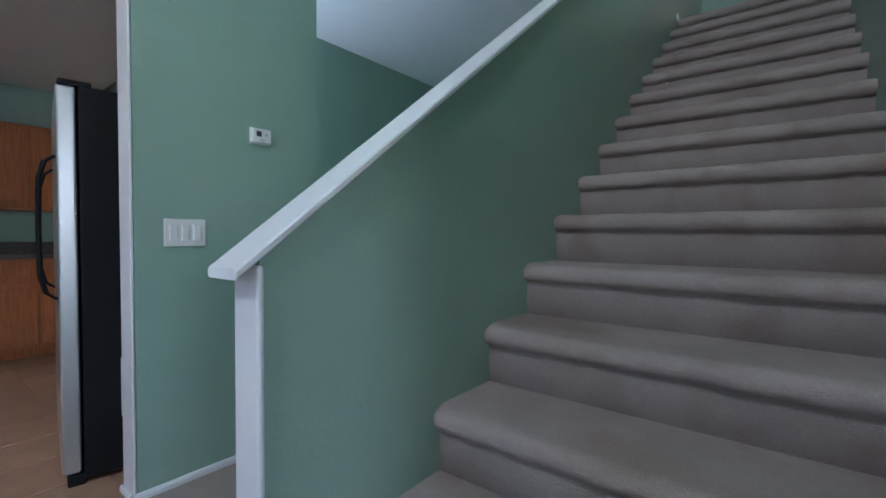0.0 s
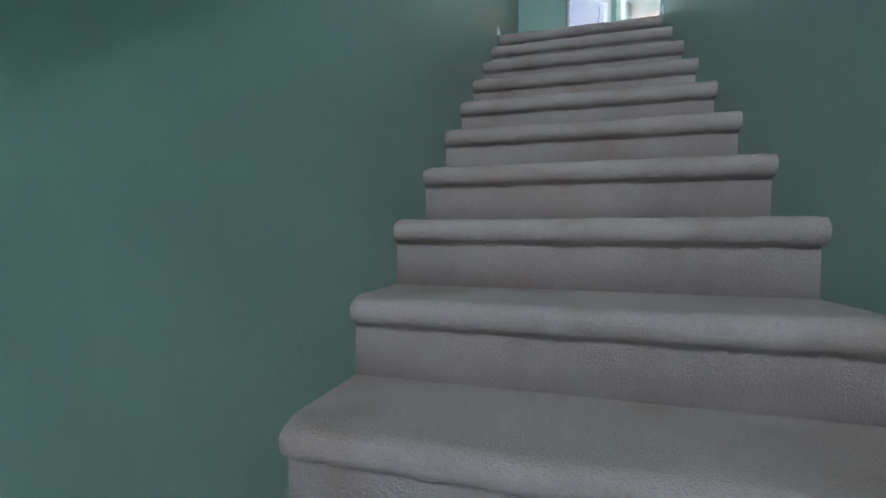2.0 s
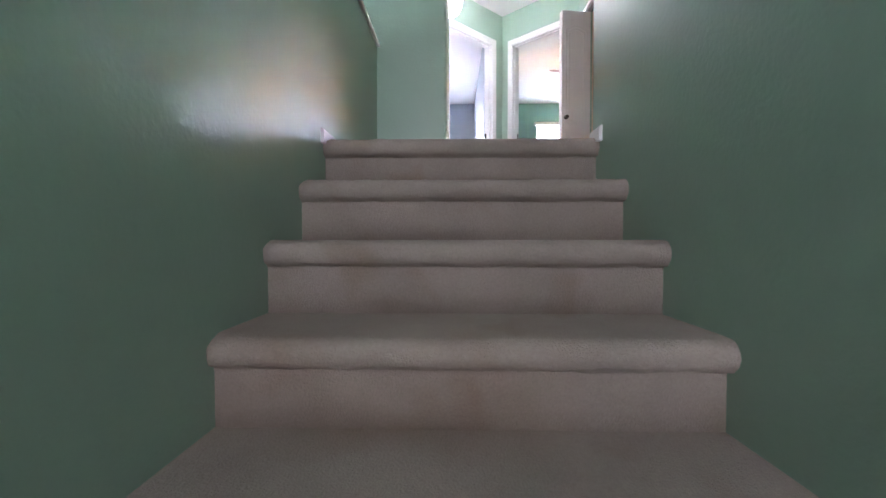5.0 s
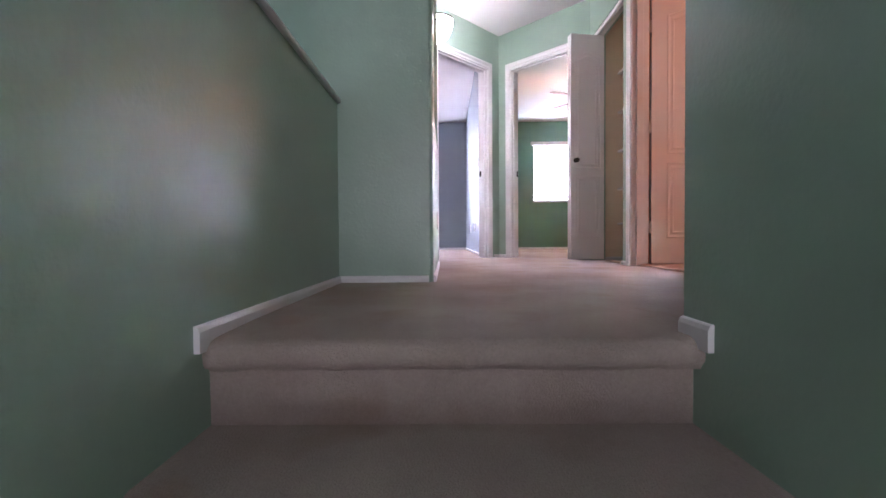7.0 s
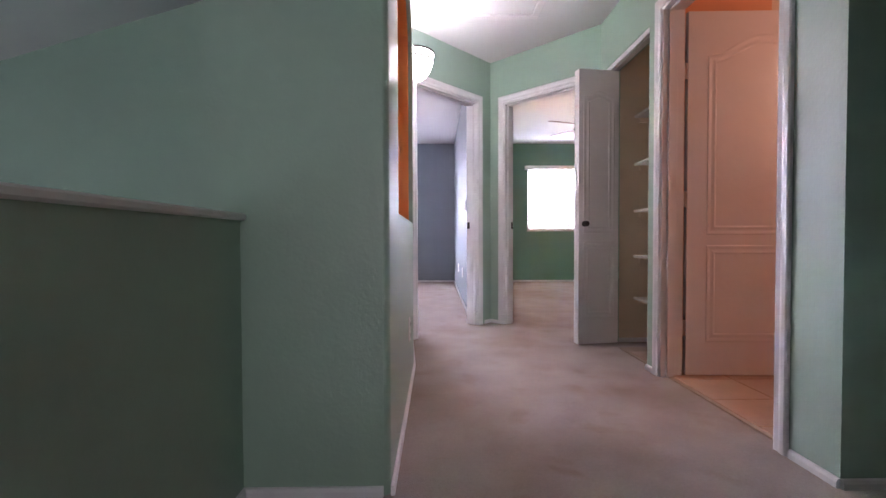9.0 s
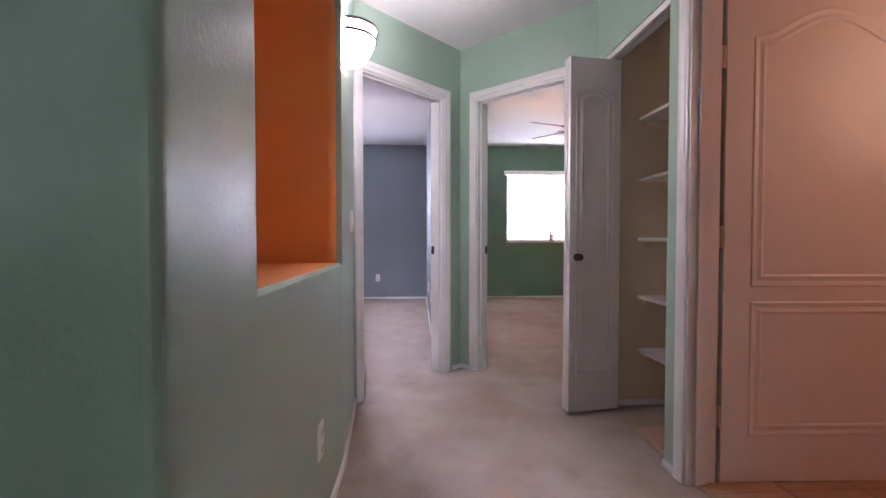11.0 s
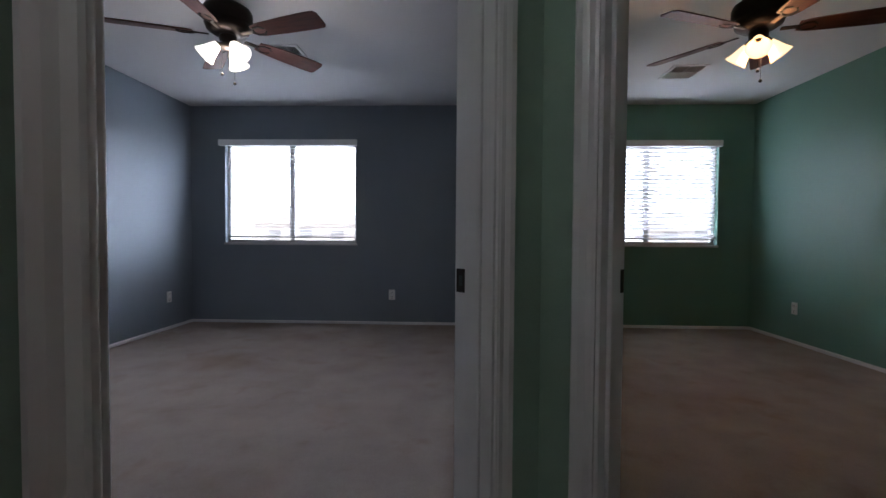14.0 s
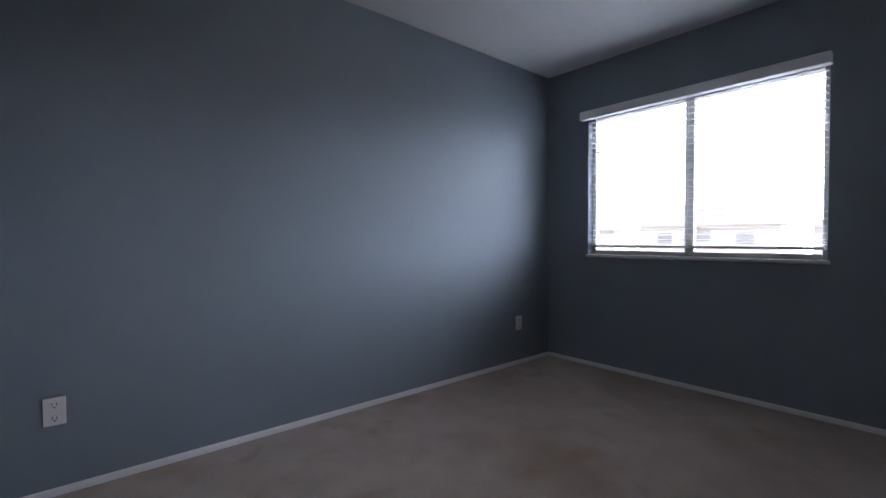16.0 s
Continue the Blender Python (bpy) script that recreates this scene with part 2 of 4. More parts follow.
def wall(name, p0, p1, thick, z0, z1, front, back, label, holes=(), round_ends=()):
    return structure(name, wall_mesh(p0, p1, thick, z0, z1, holes, round_ends), [front, back], label, "wall")


def skirting(name, runs, z, label="low white painted baseboard along the carpet"):
    """Baseboard with a rounded top along runs of plan points; the boards stand to the right of each run."""
    bm = bmesh.new()
    shape = [(0, -0.025), (0.013, -0.025), (0.013, 0.019), (0.009, 0.028), (0.004, 0.031), (0, 0.031)]
    for a, b in runs:
        a, b = Vector(a), Vector(b)
        d = (b - a).normalized()
        n = Vector((d.y, -d.x))
        ends = [[bm.verts.new((*(p + n * w), z + h)) for w, h in shape] for p in (a, b)]
        k = len(shape)
        for i in range(k):
            bm.faces.new((ends[0][i], ends[0][(i + 1) % k], ends[1][(i + 1) % k], ends[1][i]))
        bm.faces.new(ends[0][::-1])
        bm.faces.new(ends[1])
    return structure(name, bm, WHITE, label, "baseboard")


def loop_rail(path, shape, closed=True, bm=None):
    """Sweeps a (outward, up) shape along a flat path of (x, z) points lying in the plane y = 0; up goes to -y."""
    bm = bm or bmesh.new()
    n = len(path)
    rows = []
    for i, p in enumerate(path):
        p = Vector(p)
        before, after = Vector(path[(i - 1) % n]), Vector(path[(i + 1) % n])
        if not closed and i == 0:
            before = p - (after - p)
        if not closed and i == n - 1:
            after = p + (p - before)
        u, v = (p - before).normalized(), (after - p).normalized()
        nu, nv = Vector((u.y, -u.x)), Vector((v.y, -v.x))
        m = (nu + nv).normalized()
        m = m / max(0.3, m.dot(nu))
        rows.append([bm.verts.new((p.x + m.x * w, -h, p.y + m.y * w)) for w, h in shape])
    for i in range(n if closed else n - 1):
        a, b = rows[i], rows[(i + 1) % n]
        for j in range(len(shape) - 1):
            bm.faces.new((a[j], b[j], b[j + 1], a[j + 1]))
    return bm

# ---- the large structure ----
F = 2.73            # upper floor
G = -0.195          # lower floor
RISE, RUN, WIDE = 0.195, 0.268, 1.098
C = 5.17            # hall ceiling
B = 5.25            # bedroom ceilings
R2 = math.sqrt(0.5)
A1 = Vector((0.385, 3.315))
C1 = Vector((1.0975, 4.0275))
D1 = Vector((1.86, 3.265))
TOP = F + 2.04      # door heads


def slab(name, boxes, mat, label, category):
    bm = bmesh.new()
    for b in boxes:
        box(bm, *b)
    return structure(name, bm, mat, label, category)


slab("ground", [(-300, 300, -300, 300, -0.9, -0.5)], EARTH, "flat dry gravel ground around the house", "ground")
slab("floor_lower", [(-1.3, 1.2, -3.75, 3.2, -0.4, G), (-1.3, 4.7, -7.1, -3.75, -0.4, G), (-5.3, -1.3, -2.9, 3.2, -0.4, G)], CARPET, "taupe carpeted floor of the lower storey", "floor")
slab("floor_upper", [(-0.08, 1.6, 0.236, 1.24, F - 0.25, F), (1.088, 1.6, 0.075, 0.236, F - 0.25, F), (1.6, 4.3, 0.0, 1.24, F - 0.25, F),
                     (-0.11, 4.3, 1.24, 3.08, F - 0.25, F), (-2.4, 4.3, 3.08, 8.03, F - 0.25, F)],
     CARPET, "worn taupe carpet of the upper floor", "floor")

# the half wall beside the stairs, with its sloping and level cap
TURN_Y = -0.17
CAP0 = 0.837
PITCH = (3.576 - CAP0) / (TURN_Y + 3.73)
side = [(-0.012, -3.73, G), (-0.012, 1.21, G), (-0.012, 1.21, 3.588), (-0.012, TURN_Y, 3.588), (-0.012, -3.73, CAP0 + 0.012)]
bm = extrude(side, (-0.082, 0, 0), (0, 0, 0))
half_wall = structure("wall_stair_left", bm, GREEN, "green painted half wall beside the carpeted stairs", "wall")
cap_shape = [(-0.099, 0.006), (0.002, 0.006), (0.007, 0.011), (0.007, 0.022), (0.002, 0.027), (-0.099, 0.027), (-0.105, 0.022), (-0.105, 0.011)]
bm = bmesh.new()
rows = []
for y, z in ((-3.785, CAP0 - 0.055 * PITCH), (TURN_Y, 3.576), (1.203, 3.576)):
    rows.append([bm.verts.new((x, y, z + h)) for x, h in cap_shape])
for a, b in zip(rows, rows[1:]):
    for i in range(8):
        bm.faces.new((a[i], a[(i + 1) % 8], b[(i + 1) % 8], b[i]))
bm.faces.new(rows[0][::-1]), bm.faces.new(rows[-1])
part("cap", bm, WHITE, half_wall, "glossy white painted wooden cap")
bm = cube(-0.091, 0.002, -3.742, -3.728, G, CAP0 - 0.012, bevel=0.006)
part("end_trim", bm, WHITE, half_wall, "white painted end of the half wall")

wall("wall_stair_right", (1.028, 0.08), (1.085, -3.80), 0.12, -0.4, 6.2, GREEN, GREEN, "smooth green wall along the carpeted stairs", round_ends=[(0, 0), (3.88, 0)])
wall("wall_corridor_near", (3.6, 0.08), (1.149, 0.08), 0.12, F - 0.2, C + 0.04, GREEN, GREEN, "green corridor wall beside the stair head")
wall("wall_corridor_far", (1.86, 1.215), (3.6, 1.215), 0.12, F - 0.02, C + 0.04, GREEN, PEACH, "green corridor wall beside the bathroom door", round_ends=[(0, 0)])
wall("wall_corridor_end", (3.6, 1.4), (3.6, -0.1), 0.1, F - 0.02, C + 0.04, GREEN, GREEN, "green end wall of the short corridor")
wall("wall_hall_right", D1, (1.86, 1.335), 0.12, F - 0.02, C + 0.04, GREEN, PEACH, "green hall wall with closet and bathroom openings",
     holes=[(3.265 - 3.2, 3.265 - 2.495, F - 0.02, 4.79), (3.265 - 2.35, 3.265 - 1.475, F - 0.02, TOP + 0.05)])
wall("wall_door_1", A1, C1, 0.12, F - 0.02, B + 0.04, GREEN, BLUE, "slanting green wall with the blue bedroom doorway", holes=[(0.055, 0.822, F - 0.02, TOP)])
wall("wall_door_2", C1, D1, 0.12, F - 0.02, B + 0.04, GREEN, DEEP, "slanting green wall with the green bedroom doorway", holes=[(0.155, 0.94, F - 0.02, TOP)])

# hall wall with the arched niche, rounded at the outer corner
Y0, Y1, SILL, SPRING, BACK = 1.55, 2.57, 3.63, 4.69, 0.02
bm = bmesh.new()


def quad(pts, index):
    bm.faces.new([bm.verts.new(p) for p in pts]).material_index = index


def arch(y):
    u = (y - (Y0 + Y1) / 2) / ((Y1 - Y0) / 2)
    return SPRING + 0.24 * math.sqrt(max(0.0, 1 - u * u))


X = 0.44
ZB, ZT = F - 0.02, C + 0.04
RC = 0.022
corner = [(X - RC + RC * math.cos(a), 1.205 + RC - RC * math.sin(a)) for a in [math.pi / 2 * i / 6 for i in range(7)]]
for (xa, ya), (xb, yb) in zip(corner, corner[1:]):
    quad([(xa, ya, ZB), (xb, yb, ZB), (xb, yb, ZT), (xa, ya, ZT)], 0)
quad([(X - RC, 1.205, G), (-0.114, 1.205, G), (-0.114, 1.205, 5.7), (X - RC, 1.205, 5.7)], 0)
quad([(-0.114, 1.205, G), (-0.114, 3.05, G), (-0.114, 3.05, 5.7), (-0.114, 1.205, 5.7)], 0)
for ya, yb, xb in ((1.205 + RC, Y0, X), (Y1, 3.315, 0.385)):
    quad([(X, ya, ZB), (xb, yb, ZB), (xb, yb, ZT), (X, ya, ZT)], 0)
EDGE = 0.012
steps = [Y0 + (Y1 - Y0) * (0.5 - 0.5 * math.cos(math.pi * i / 24)) for i in range(25)]
for ya, yb in zip(steps, steps[1:]):
    quad([(X, ya, ZB), (X, yb, ZB), (X, yb, SILL - EDGE), (X, ya, SILL - EDGE)], 0)
    quad([(X, ya, SILL - EDGE), (X, yb, SILL - EDGE), (X - EDGE, yb, SILL), (X - EDGE, ya, SILL)], 0)
    quad([(X - EDGE, ya, SILL), (X - EDGE, yb, SILL), (BACK, yb, SILL), (BACK, ya, SILL)], 1)
    za, zb = arch(ya), arch(yb)
    quad([(X, ya, za), (X, yb, zb), (X, yb, ZT), (X, ya, ZT)], 0)
    quad([(X, ya, za), (X, yb, zb), (X - 0.025, yb, zb), (X - 0.025, ya, za)], 0)
    quad([(X - 0.025, ya, za), (X - 0.025, yb, zb), (BACK, yb, zb), (BACK, ya, za)], 1)
    quad([(BACK, ya, SILL), (BACK, yb, SILL), (BACK, yb, zb), (BACK, ya, za)], 1)
for y in (Y0, Y1):
    quad([(X, y, SILL - EDGE), (X - 0.025, y, SILL), (X - 0.025, y, SPRING), (X, y, SPRING)], 0)
    quad([(X - 0.025, y, SILL), (BACK, y, SILL), (BACK, y, SPRING), (X - 0.025, y, SPRING)], 1)
bmesh.ops.remove_doubles(bm, verts=bm.verts, dist=1e-5)
structure("wall_hall_left", bm, [GREEN, ORANGE], "green hall wall with an arched orange niche", "wall")

# bedrooms
wall("wall_blue_left", (-2.255, 3.17), (-2.255, 7.91), 0.12, F - 0.02, B + 0.04, BLUE, STUCCO, "blue-grey bedroom wall with window glow")
wall("wall_blue_window", (-2.375, 7.91), (0.972, 7.91), 0.13, F - 0.02, B + 0.04, BLUE, STUCCO, "blue-grey bedroom wall around the window",
     holes=[(0.525, 2.067, 3.667, 4.83)])
wall("wall_between_bedrooms", (0.912, 7.91), (0.912, 3.98), 0.12, F - 0.02, B + 0.04, BLUE, DEEP, "blue-grey wall beside the bedroom door")
wall("wall_blue_near", (0.06, 3.17), (-2.375, 3.17), 0.06, F - 0.02, B + 0.04, BLUE, GREEN, "blue-grey wall behind the bedroom door")
wall("wall_green_window", (0.972, 7.91), (4.27, 7.91), 0.13, F - 0.02, B + 0.04, DEEP, STUCCO, "deep green bedroom wall around the window",
     holes=[(2.25 - 0.972, 3.785 - 0.972, 3.675, 4.82)])
wall("wall_green_right", (4.168, 7.91), (4.168, 3.3), 0.12, F - 0.02, B + 0.04, DEEP, STUCCO, "deep green bedroom wall")
wall("wall_green_near", (4.168, 3.4), (1.94, 3.4), 0.1, F - 0.02, B + 0.04, DEEP, PEACH, "deep green wall behind the closet")

# closet and bathroom
wall("wall_closet_far", (1.98, 3.2), (2.55, 3.2), 0.06, F - 0.02, C, BEIGE, DEEP, "beige side wall of the linen closet")
wall("wall_closet_back", (2.55, 3.26), (2.55, 2.44), 0.05, F - 0.02, C, BEIGE, PEACH, "beige back wall of the linen closet")
wall("wall_closet_near", (2.55, 2.495), (1.98, 2.495), 0.06, F - 0.02, C, BEIGE, PEACH, "beige side wall of the linen closet")
wall("wall_bath_right", (3.5, 3.0), (3.5, 1.3), 0.08, F - 0.02, C, PEACH, PEACH, "peach bathroom wall")
wall("wall_bath_far", (2.6, 3.0), (3.58, 3.0), 0.08, F - 0.02, C, PEACH, PEACH, "peach bathroom wall behind the open door")

# ceilings
outline = [(-0.114, 0.0), (1.1, 0.0), (3.65, 0.0), (3.65, 3.1), (2.62, 3.1), (2.0, 3.32), (1.90, 3.28), (1.0975, 4.08), (0.34, 3.33), (0.34, 3.08), (-0.114, 3.08)]
structure("ceiling_hall", extrude([(x, y, 0) for x, y in outline], (0, 0, C), (0, 0, C + 0.07)), CEIL, "white textured hall ceiling", "ceiling")
slab("ceiling_blue_room", [(-2.4, 0.98, 3.1, 8.03, B, B + 0.1)], CEIL, "white bedroom ceiling", "ceiling")
slab("ceiling_green_room", [(0.98, 4.28, 3.3, 8.03, B + 0.001, B + 0.1)], CEIL, "white bedroom ceiling", "ceiling")


def vault(x):
    return 5.54 + 0.30 * x


structure("ceiling_great_room", extrude([(-5.35, 0, vault(-5.35)), (1.3, 0, vault(1.3)), (1.3, 0, vault(1.3) + 0.1), (-5.35, 0, vault(-5.35) + 0.1)],
                                        (0, -7.15, 0), (0, 3.12, 0)), CEIL, "white sloping ceiling of the great room", "ceiling")
wall("wall_header_stairs", (-0.114, -0.06), (1.048, -0.06), 0.055, C - 0.06, 6.1, GREEN, GREEN, "green header over the stair head")
wall("wall_header_side", (-0.114, 1.2), (-0.114, -0.06), -0.05, C - 0.06, 5.75, GREEN, GREEN, "green header above the half wall")

# the great room, the entry and the kitchen below
wall("wall_great_left", (-5.16, -7.0), (-5.16, 3.1), 0.12, -0.4, 5.0, GREEN, STUCCO, "tall green great room wall with a window",
     holes=[(5.1, 6.04, 1.15, 2.5)])
wall("wall_great_far", (-5.3, 3.05), (-0.114, 3.05), 0.05, -0.4, 5.7, GREEN, GREEN, "tall green end wall of the great room")
# Both openings in the entry wall are unseen additions that admit light.
wall("wall_entry", (4.7, -7.0), (-5.3, -7.0), 0.12, -0.4, 6.2, GREEN, STUCCO, "green entry wall with two unseen window openings added for light", holes=[(4.2, 5.0, 1.0, 2.0), (3.65, 4.3, 3.7, 4.5)])
# Unseen opening, cut for the side fill lamp.
wall("wall_front_room_right", (4.6, -3.68), (4.6, -7.0), 0.12, -0.4, 2.8, GREEN, STUCCO, "green front room wall with an unseen opening added for light", holes=[(1.2, 2.1, 0.9, 2.0)])
wall("wall_front_room_back", (1.206, -3.80), (4.6, -3.80), 0.12, -0.4, 2.8, GREEN, GREEN, "green front room wall behind the stairs")
wall("wall_front_room_soffit", (1.087, -3.80), (1.087, -7.0), 0.12, 2.45, 6.2, GREEN, GREEN, "green soffit above the front room opening")
slab("ceiling_front_room", [(1.15, 4.7, -7.05, -3.7, 2.45, 2.55)], CEIL, "white front room ceiling", "ceiling")
stub = wall("wall_switch", (-1.26, -3.56), (-1.26, -2.70), 0.12, G - 0.1, 5.6, GREEN, GREEN, "green wall stub with switches and thermostat", round_ends=[(0, 0), (0.86, 0)])
part("end_trim", cube(-1.381, -1.258, -3.574, -3.562, G, 2.6, bevel=0.005), WHITE, stub, "white painted wall end")
wall("wall_kitchen_back", (-1.38, -2.80), (-5.16, -2.80), -0.1, G - 0.1, 5.3, GREEN, GREEN, "green wall behind the refrigerator")
wall("wall_kitchen_far", (-4.9, -7.0), (-4.9, -2.9), 0.1, G - 0.1, 2.4, GREEN, GREEN, "green kitchen wall behind the cabinets")
wall("wall_kitchen_soffit", (-1.26, -7.0), (-1.26, -3.56), 0.12, 2.245, 5.6, GREEN, GREEN, "green soffit above the kitchen opening")
slab("ceiling_kitchen", [(-5.1, -1.262, -7.0, -2.85, 2.245, 2.35)], CEIL, "white kitchen ceiling", "ceiling")

# baseboards
skirting("baseboard_landing", [((-0.012, -0.018), (-0.012, 1.205)), ((-0.012, 1.205), (0.44 - RC, 1.205)), ((1.028, 0.08), (1.029, -0.03)), ((1.86, 1.41), (1.86, 1.215)),
                               ((1.86, 1.215), (3.6, 1.215)), ((3.6, 0.08), (1.028, 0.08))], F)
skirting("baseboard_hall", [((0.44, 1.205), (0.44, 2.57)), ((0.44, 2.57), (0.385, 3.315)), (C1 - (C1 - A1).normalized() * 0.095, C1), (C1, C1 + (D1 - C1).normalized() * 0.095),
                            ((1.86, 2.495), (1.86, 2.412))], F)
skirting("baseboard_blue_room", [((-2.255, 3.17), (-2.255, 7.91)), ((-2.255, 7.91), (0.912, 7.91)), ((0.912, 7.91), (0.912, 4.03)), ((0.0, 3.17), (-2.255, 3.17))], F)
skirting("baseboard_green_room", [((1.032, 4.2), (1.032, 7.91)), ((1.032, 7.91), (4.168, 7.91)), ((4.168, 7.91), (4.168, 3.4))], F)
skirting("baseboard_lower", [((-1.26, -3.574), (-1.26, -2.70)), ((-1.385, -3.574), (-1.26, -3.574))], G, "low white painted baseboard round the wall stub")
skirting("baseboard_closet", [((2.55, 3.2), (2.55, 2.495)), ((1.98, 3.2), (2.55, 3.2))], F)

# ---- doors ----
CASING = [(0.0, 0.0), (0.0, 0.010), (-0.008, 0.013), (-0.024, 0.011), (-0.040, 0.016), (-0.056, 0.017), (-0.062, 0.012), (-0.062, 0.0)]


def door_frame(name, p0, p1, s0, s1, zb, zt, thick, label, back=True, strike=0):
    d = (Vector(p1) - Vector(p0)).normalized()
    ob = thing(name, (p0[0], p0[1], 0), label, "door frame", kind="structure", turn=math.degrees(math.atan2(d.y, d.x)))
    path = [(s0 + 0.006, zb), (s0 + 0.006, zt - 0.006), (s1 - 0.006, zt - 0.006), (s1 - 0.006, zb)]
    part("casing", loop_rail(path, CASING, closed=False), WHITE, ob)
    if back:
        bm = loop_rail(path, CASING, closed=False)
        for v in bm.verts:
            v.co.y = thick - v.co.y
        part("casing", bm, WHITE, ob)
    part("jamb", cube(s0 - 0.004, s0 + 0.016, -0.003, thick + 0.003, zb, zt, bevel=0.002), WHITE, ob)
    part("jamb", cube(s1 - 0.016, s1 + 0.004, -0.003, thick + 0.003, zb, zt, bevel=0.002), WHITE, ob)
    part("jamb_head", cube(s0 + 0.016, s1 - 0.016, -0.003, thick + 0.003, zt - 0.018, zt + 0.003, bevel=0.002), WHITE, ob)
    part("door_stop", cube(s0 + 0.016, s0 + 0.028, 0.03, thick - 0.042, zb, zt - 0.018, bevel=0.003), WHITE, ob)
    part("door_stop", cube(s1 - 0.028, s1 - 0.016, 0.03, thick - 0.042, zb, zt - 0.018, bevel=0.003), WHITE, ob)
    part("door_stop", cube(s0 + 0.028, s1 - 0.028, 0.03, thick - 0.042, zt - 0.030, zt - 0.018, bevel=0.003), WHITE, ob)
    if strike:
        s = s1 - 0.016 if strike > 0 else s0 + 0.016
        k = -1 if strike > 0 else 1
        x0, x1 = sorted((s, s + k * 0.0025))
        plate = part("strike_plate", cube(x0, x1, thick - 0.034, thick - 0.004, F + 0.885, F + 0.945, bevel=0.0008), BRONZE, ob, "dark bronze strike plate")
        x0, x1 = sorted((s + k * 0.0026, s + k * 0.0032))
        part("latch_hole", cube(x0, x1, thick - 0.026, thick - 0.014, F + 0.902, F + 0.928), SLOT, plate)
    return ob


door_frame("door_1", A1, C1, 0.055, 0.822, F, TOP, 0.12, "white cased doorway into the blue bedroom", strike=1)
door_frame("door_2", C1, D1, 0.155, 0.94, F, TOP, 0.12, "white cased doorway into the green bedroom", strike=-1)
door_frame("door_3", D1, (1.86, 1.215), 3.265 - 2.35, 3.265 - 1.475, F, TOP + 0.05, 0.12, "white cased doorway into the bathroom", back=False)

RIDGE = [(0.0, 0.0), (-0.005, 0.0028), (-0.011, 0.0032), (-0.018, 0.0014), (-0.027, 0.0004), (-0.040, 0.0026), (-0.046, 0.0028), (-0.050, 0.0)]


def panel_paths(w, h, edge, rail, head):
    """Closed outlines of the lower, square panel and the upper, arched one."""
    x0, x1 = edge, w - edge
    low = [(x0, 0.24), (x1, 0.24), (x1, rail - 0.10), (x0, rail - 0.10)]
    z0, z1 = rail + 0.06, h - head
    top = [(x0, z0), (x1, z0), (x1, z1)]
    for i in range(1, 16):
        u = i / 16
        lift = 0.5 - 0.5 * math.cos(2 * math.pi * u)
        top.append((x1 + (x0 - x1) * u, z1 + 0.11 * lift ** 0.8 * (x1 - x0) / 0.55))
    top.append((x0, z1))
    return low, top


def panel_leaf(parent, name, w, h, thick, edge, rail, label, top=0.24):
    leaf = part(name, cube(0, w, 0, thick, 0, h, bevel=0.003), WHITE, parent, label)
    for path in panel_paths(w, h, edge, rail, top):
        path = path[::-1]
        shape = [(-a, b) for a, b in RIDGE]
        bm = loop_rail(path, [(-a, b) for a, b in shape])
        part("panel_moulding", bm, WHITE, leaf, smooth=False)
    return leaf


def knob(parent, at, mat, label, size=1.0):
    profile = [(0.0, 0.0), (0.026, 0.0), (0.027, 0.004), (0.012, 0.008), (0.010, 0.026), (0.020, 0.032), (0.026, 0.044), (0.022, 0.056), (0.010, 0.062), (0.0, 0.063)]
    bm = lathe(profile, 20)
    bmesh.ops.rotate(bm, verts=bm.verts, matrix=Matrix.Rotation(radians(90), 3, "X"))
    bmesh.ops.scale(bm, verts=bm.verts, vec=(size, size, size))
    bmesh.ops.translate(bm, verts=bm.verts, vec=at)
    return part("knob", bm, mat, parent, label, smooth=True)


bath_door = thing("bathroom_door", (2.0, 2.33, F + 0.012), "white arched-panel door standing open into the bathroom", "door", turn=-2)
leaf = panel_leaf(bath_door, "leaf", 0.86, 2.05, 0.035, 0.16, 0.79, "white moulded two-panel door leaf", 0.29)
knob(leaf, (0.80, 0.0, 0.89), BRONZE, "dark bronze door knob", 0.9)
for z in (0.27, 1.0, 1.72):
    bm = cube(-0.034, -0.006, 0.006, 0.009, z - 0.045, z + 0.045, bevel=0.001)
    box(bm, -0.012, 0.0, 0.002, 0.014, z - 0.046, z + 0.046, bevel=0.003)
    for k in (-0.028, 0.0, 0.028):
        box(bm, -0.026, -0.019, 0.0035, 0.0065, z + k - 0.004, z + k + 0.004, index=1)
    part("hinge", bm, [CHROME, SLOT], bath_door, "satin nickel hinge")

closet_door = thing("bifold_closet_door", (1.622, 3.06, F + 0.015), "white bifold closet door folded open", "closet door", turn=9)
front = panel_leaf(closet_door, "leaf", 0.318, 2.01, 0.032, 0.085, 0.80, "white moulded bifold leaf")
panel_leaf(closet_door, "leaf", 0.318, 2.01, 0.032, 0.085, 0.80, "white moulded bifold leaf").matrix_basis = pose(0, 0.038, 0)
knob(front, (0.045, 0.0, 0.885), BRONZE, "dark round knob", 0.8)
track = thing("closet_track", (1.92, 2.8475, 4.755), "white painted track over the closet opening", "door track", kind="structure")
part("rail", cube(-0.055, -0.035, -0.35, 0.35, 0.0, 0.034, bevel=0.003), WHITE, track)
part("rail", cube(-0.02, 0.02, -0.35, 0.35, 0.008, 0.034, bevel=0.002), WHITE, track)

# ---- stairs ----


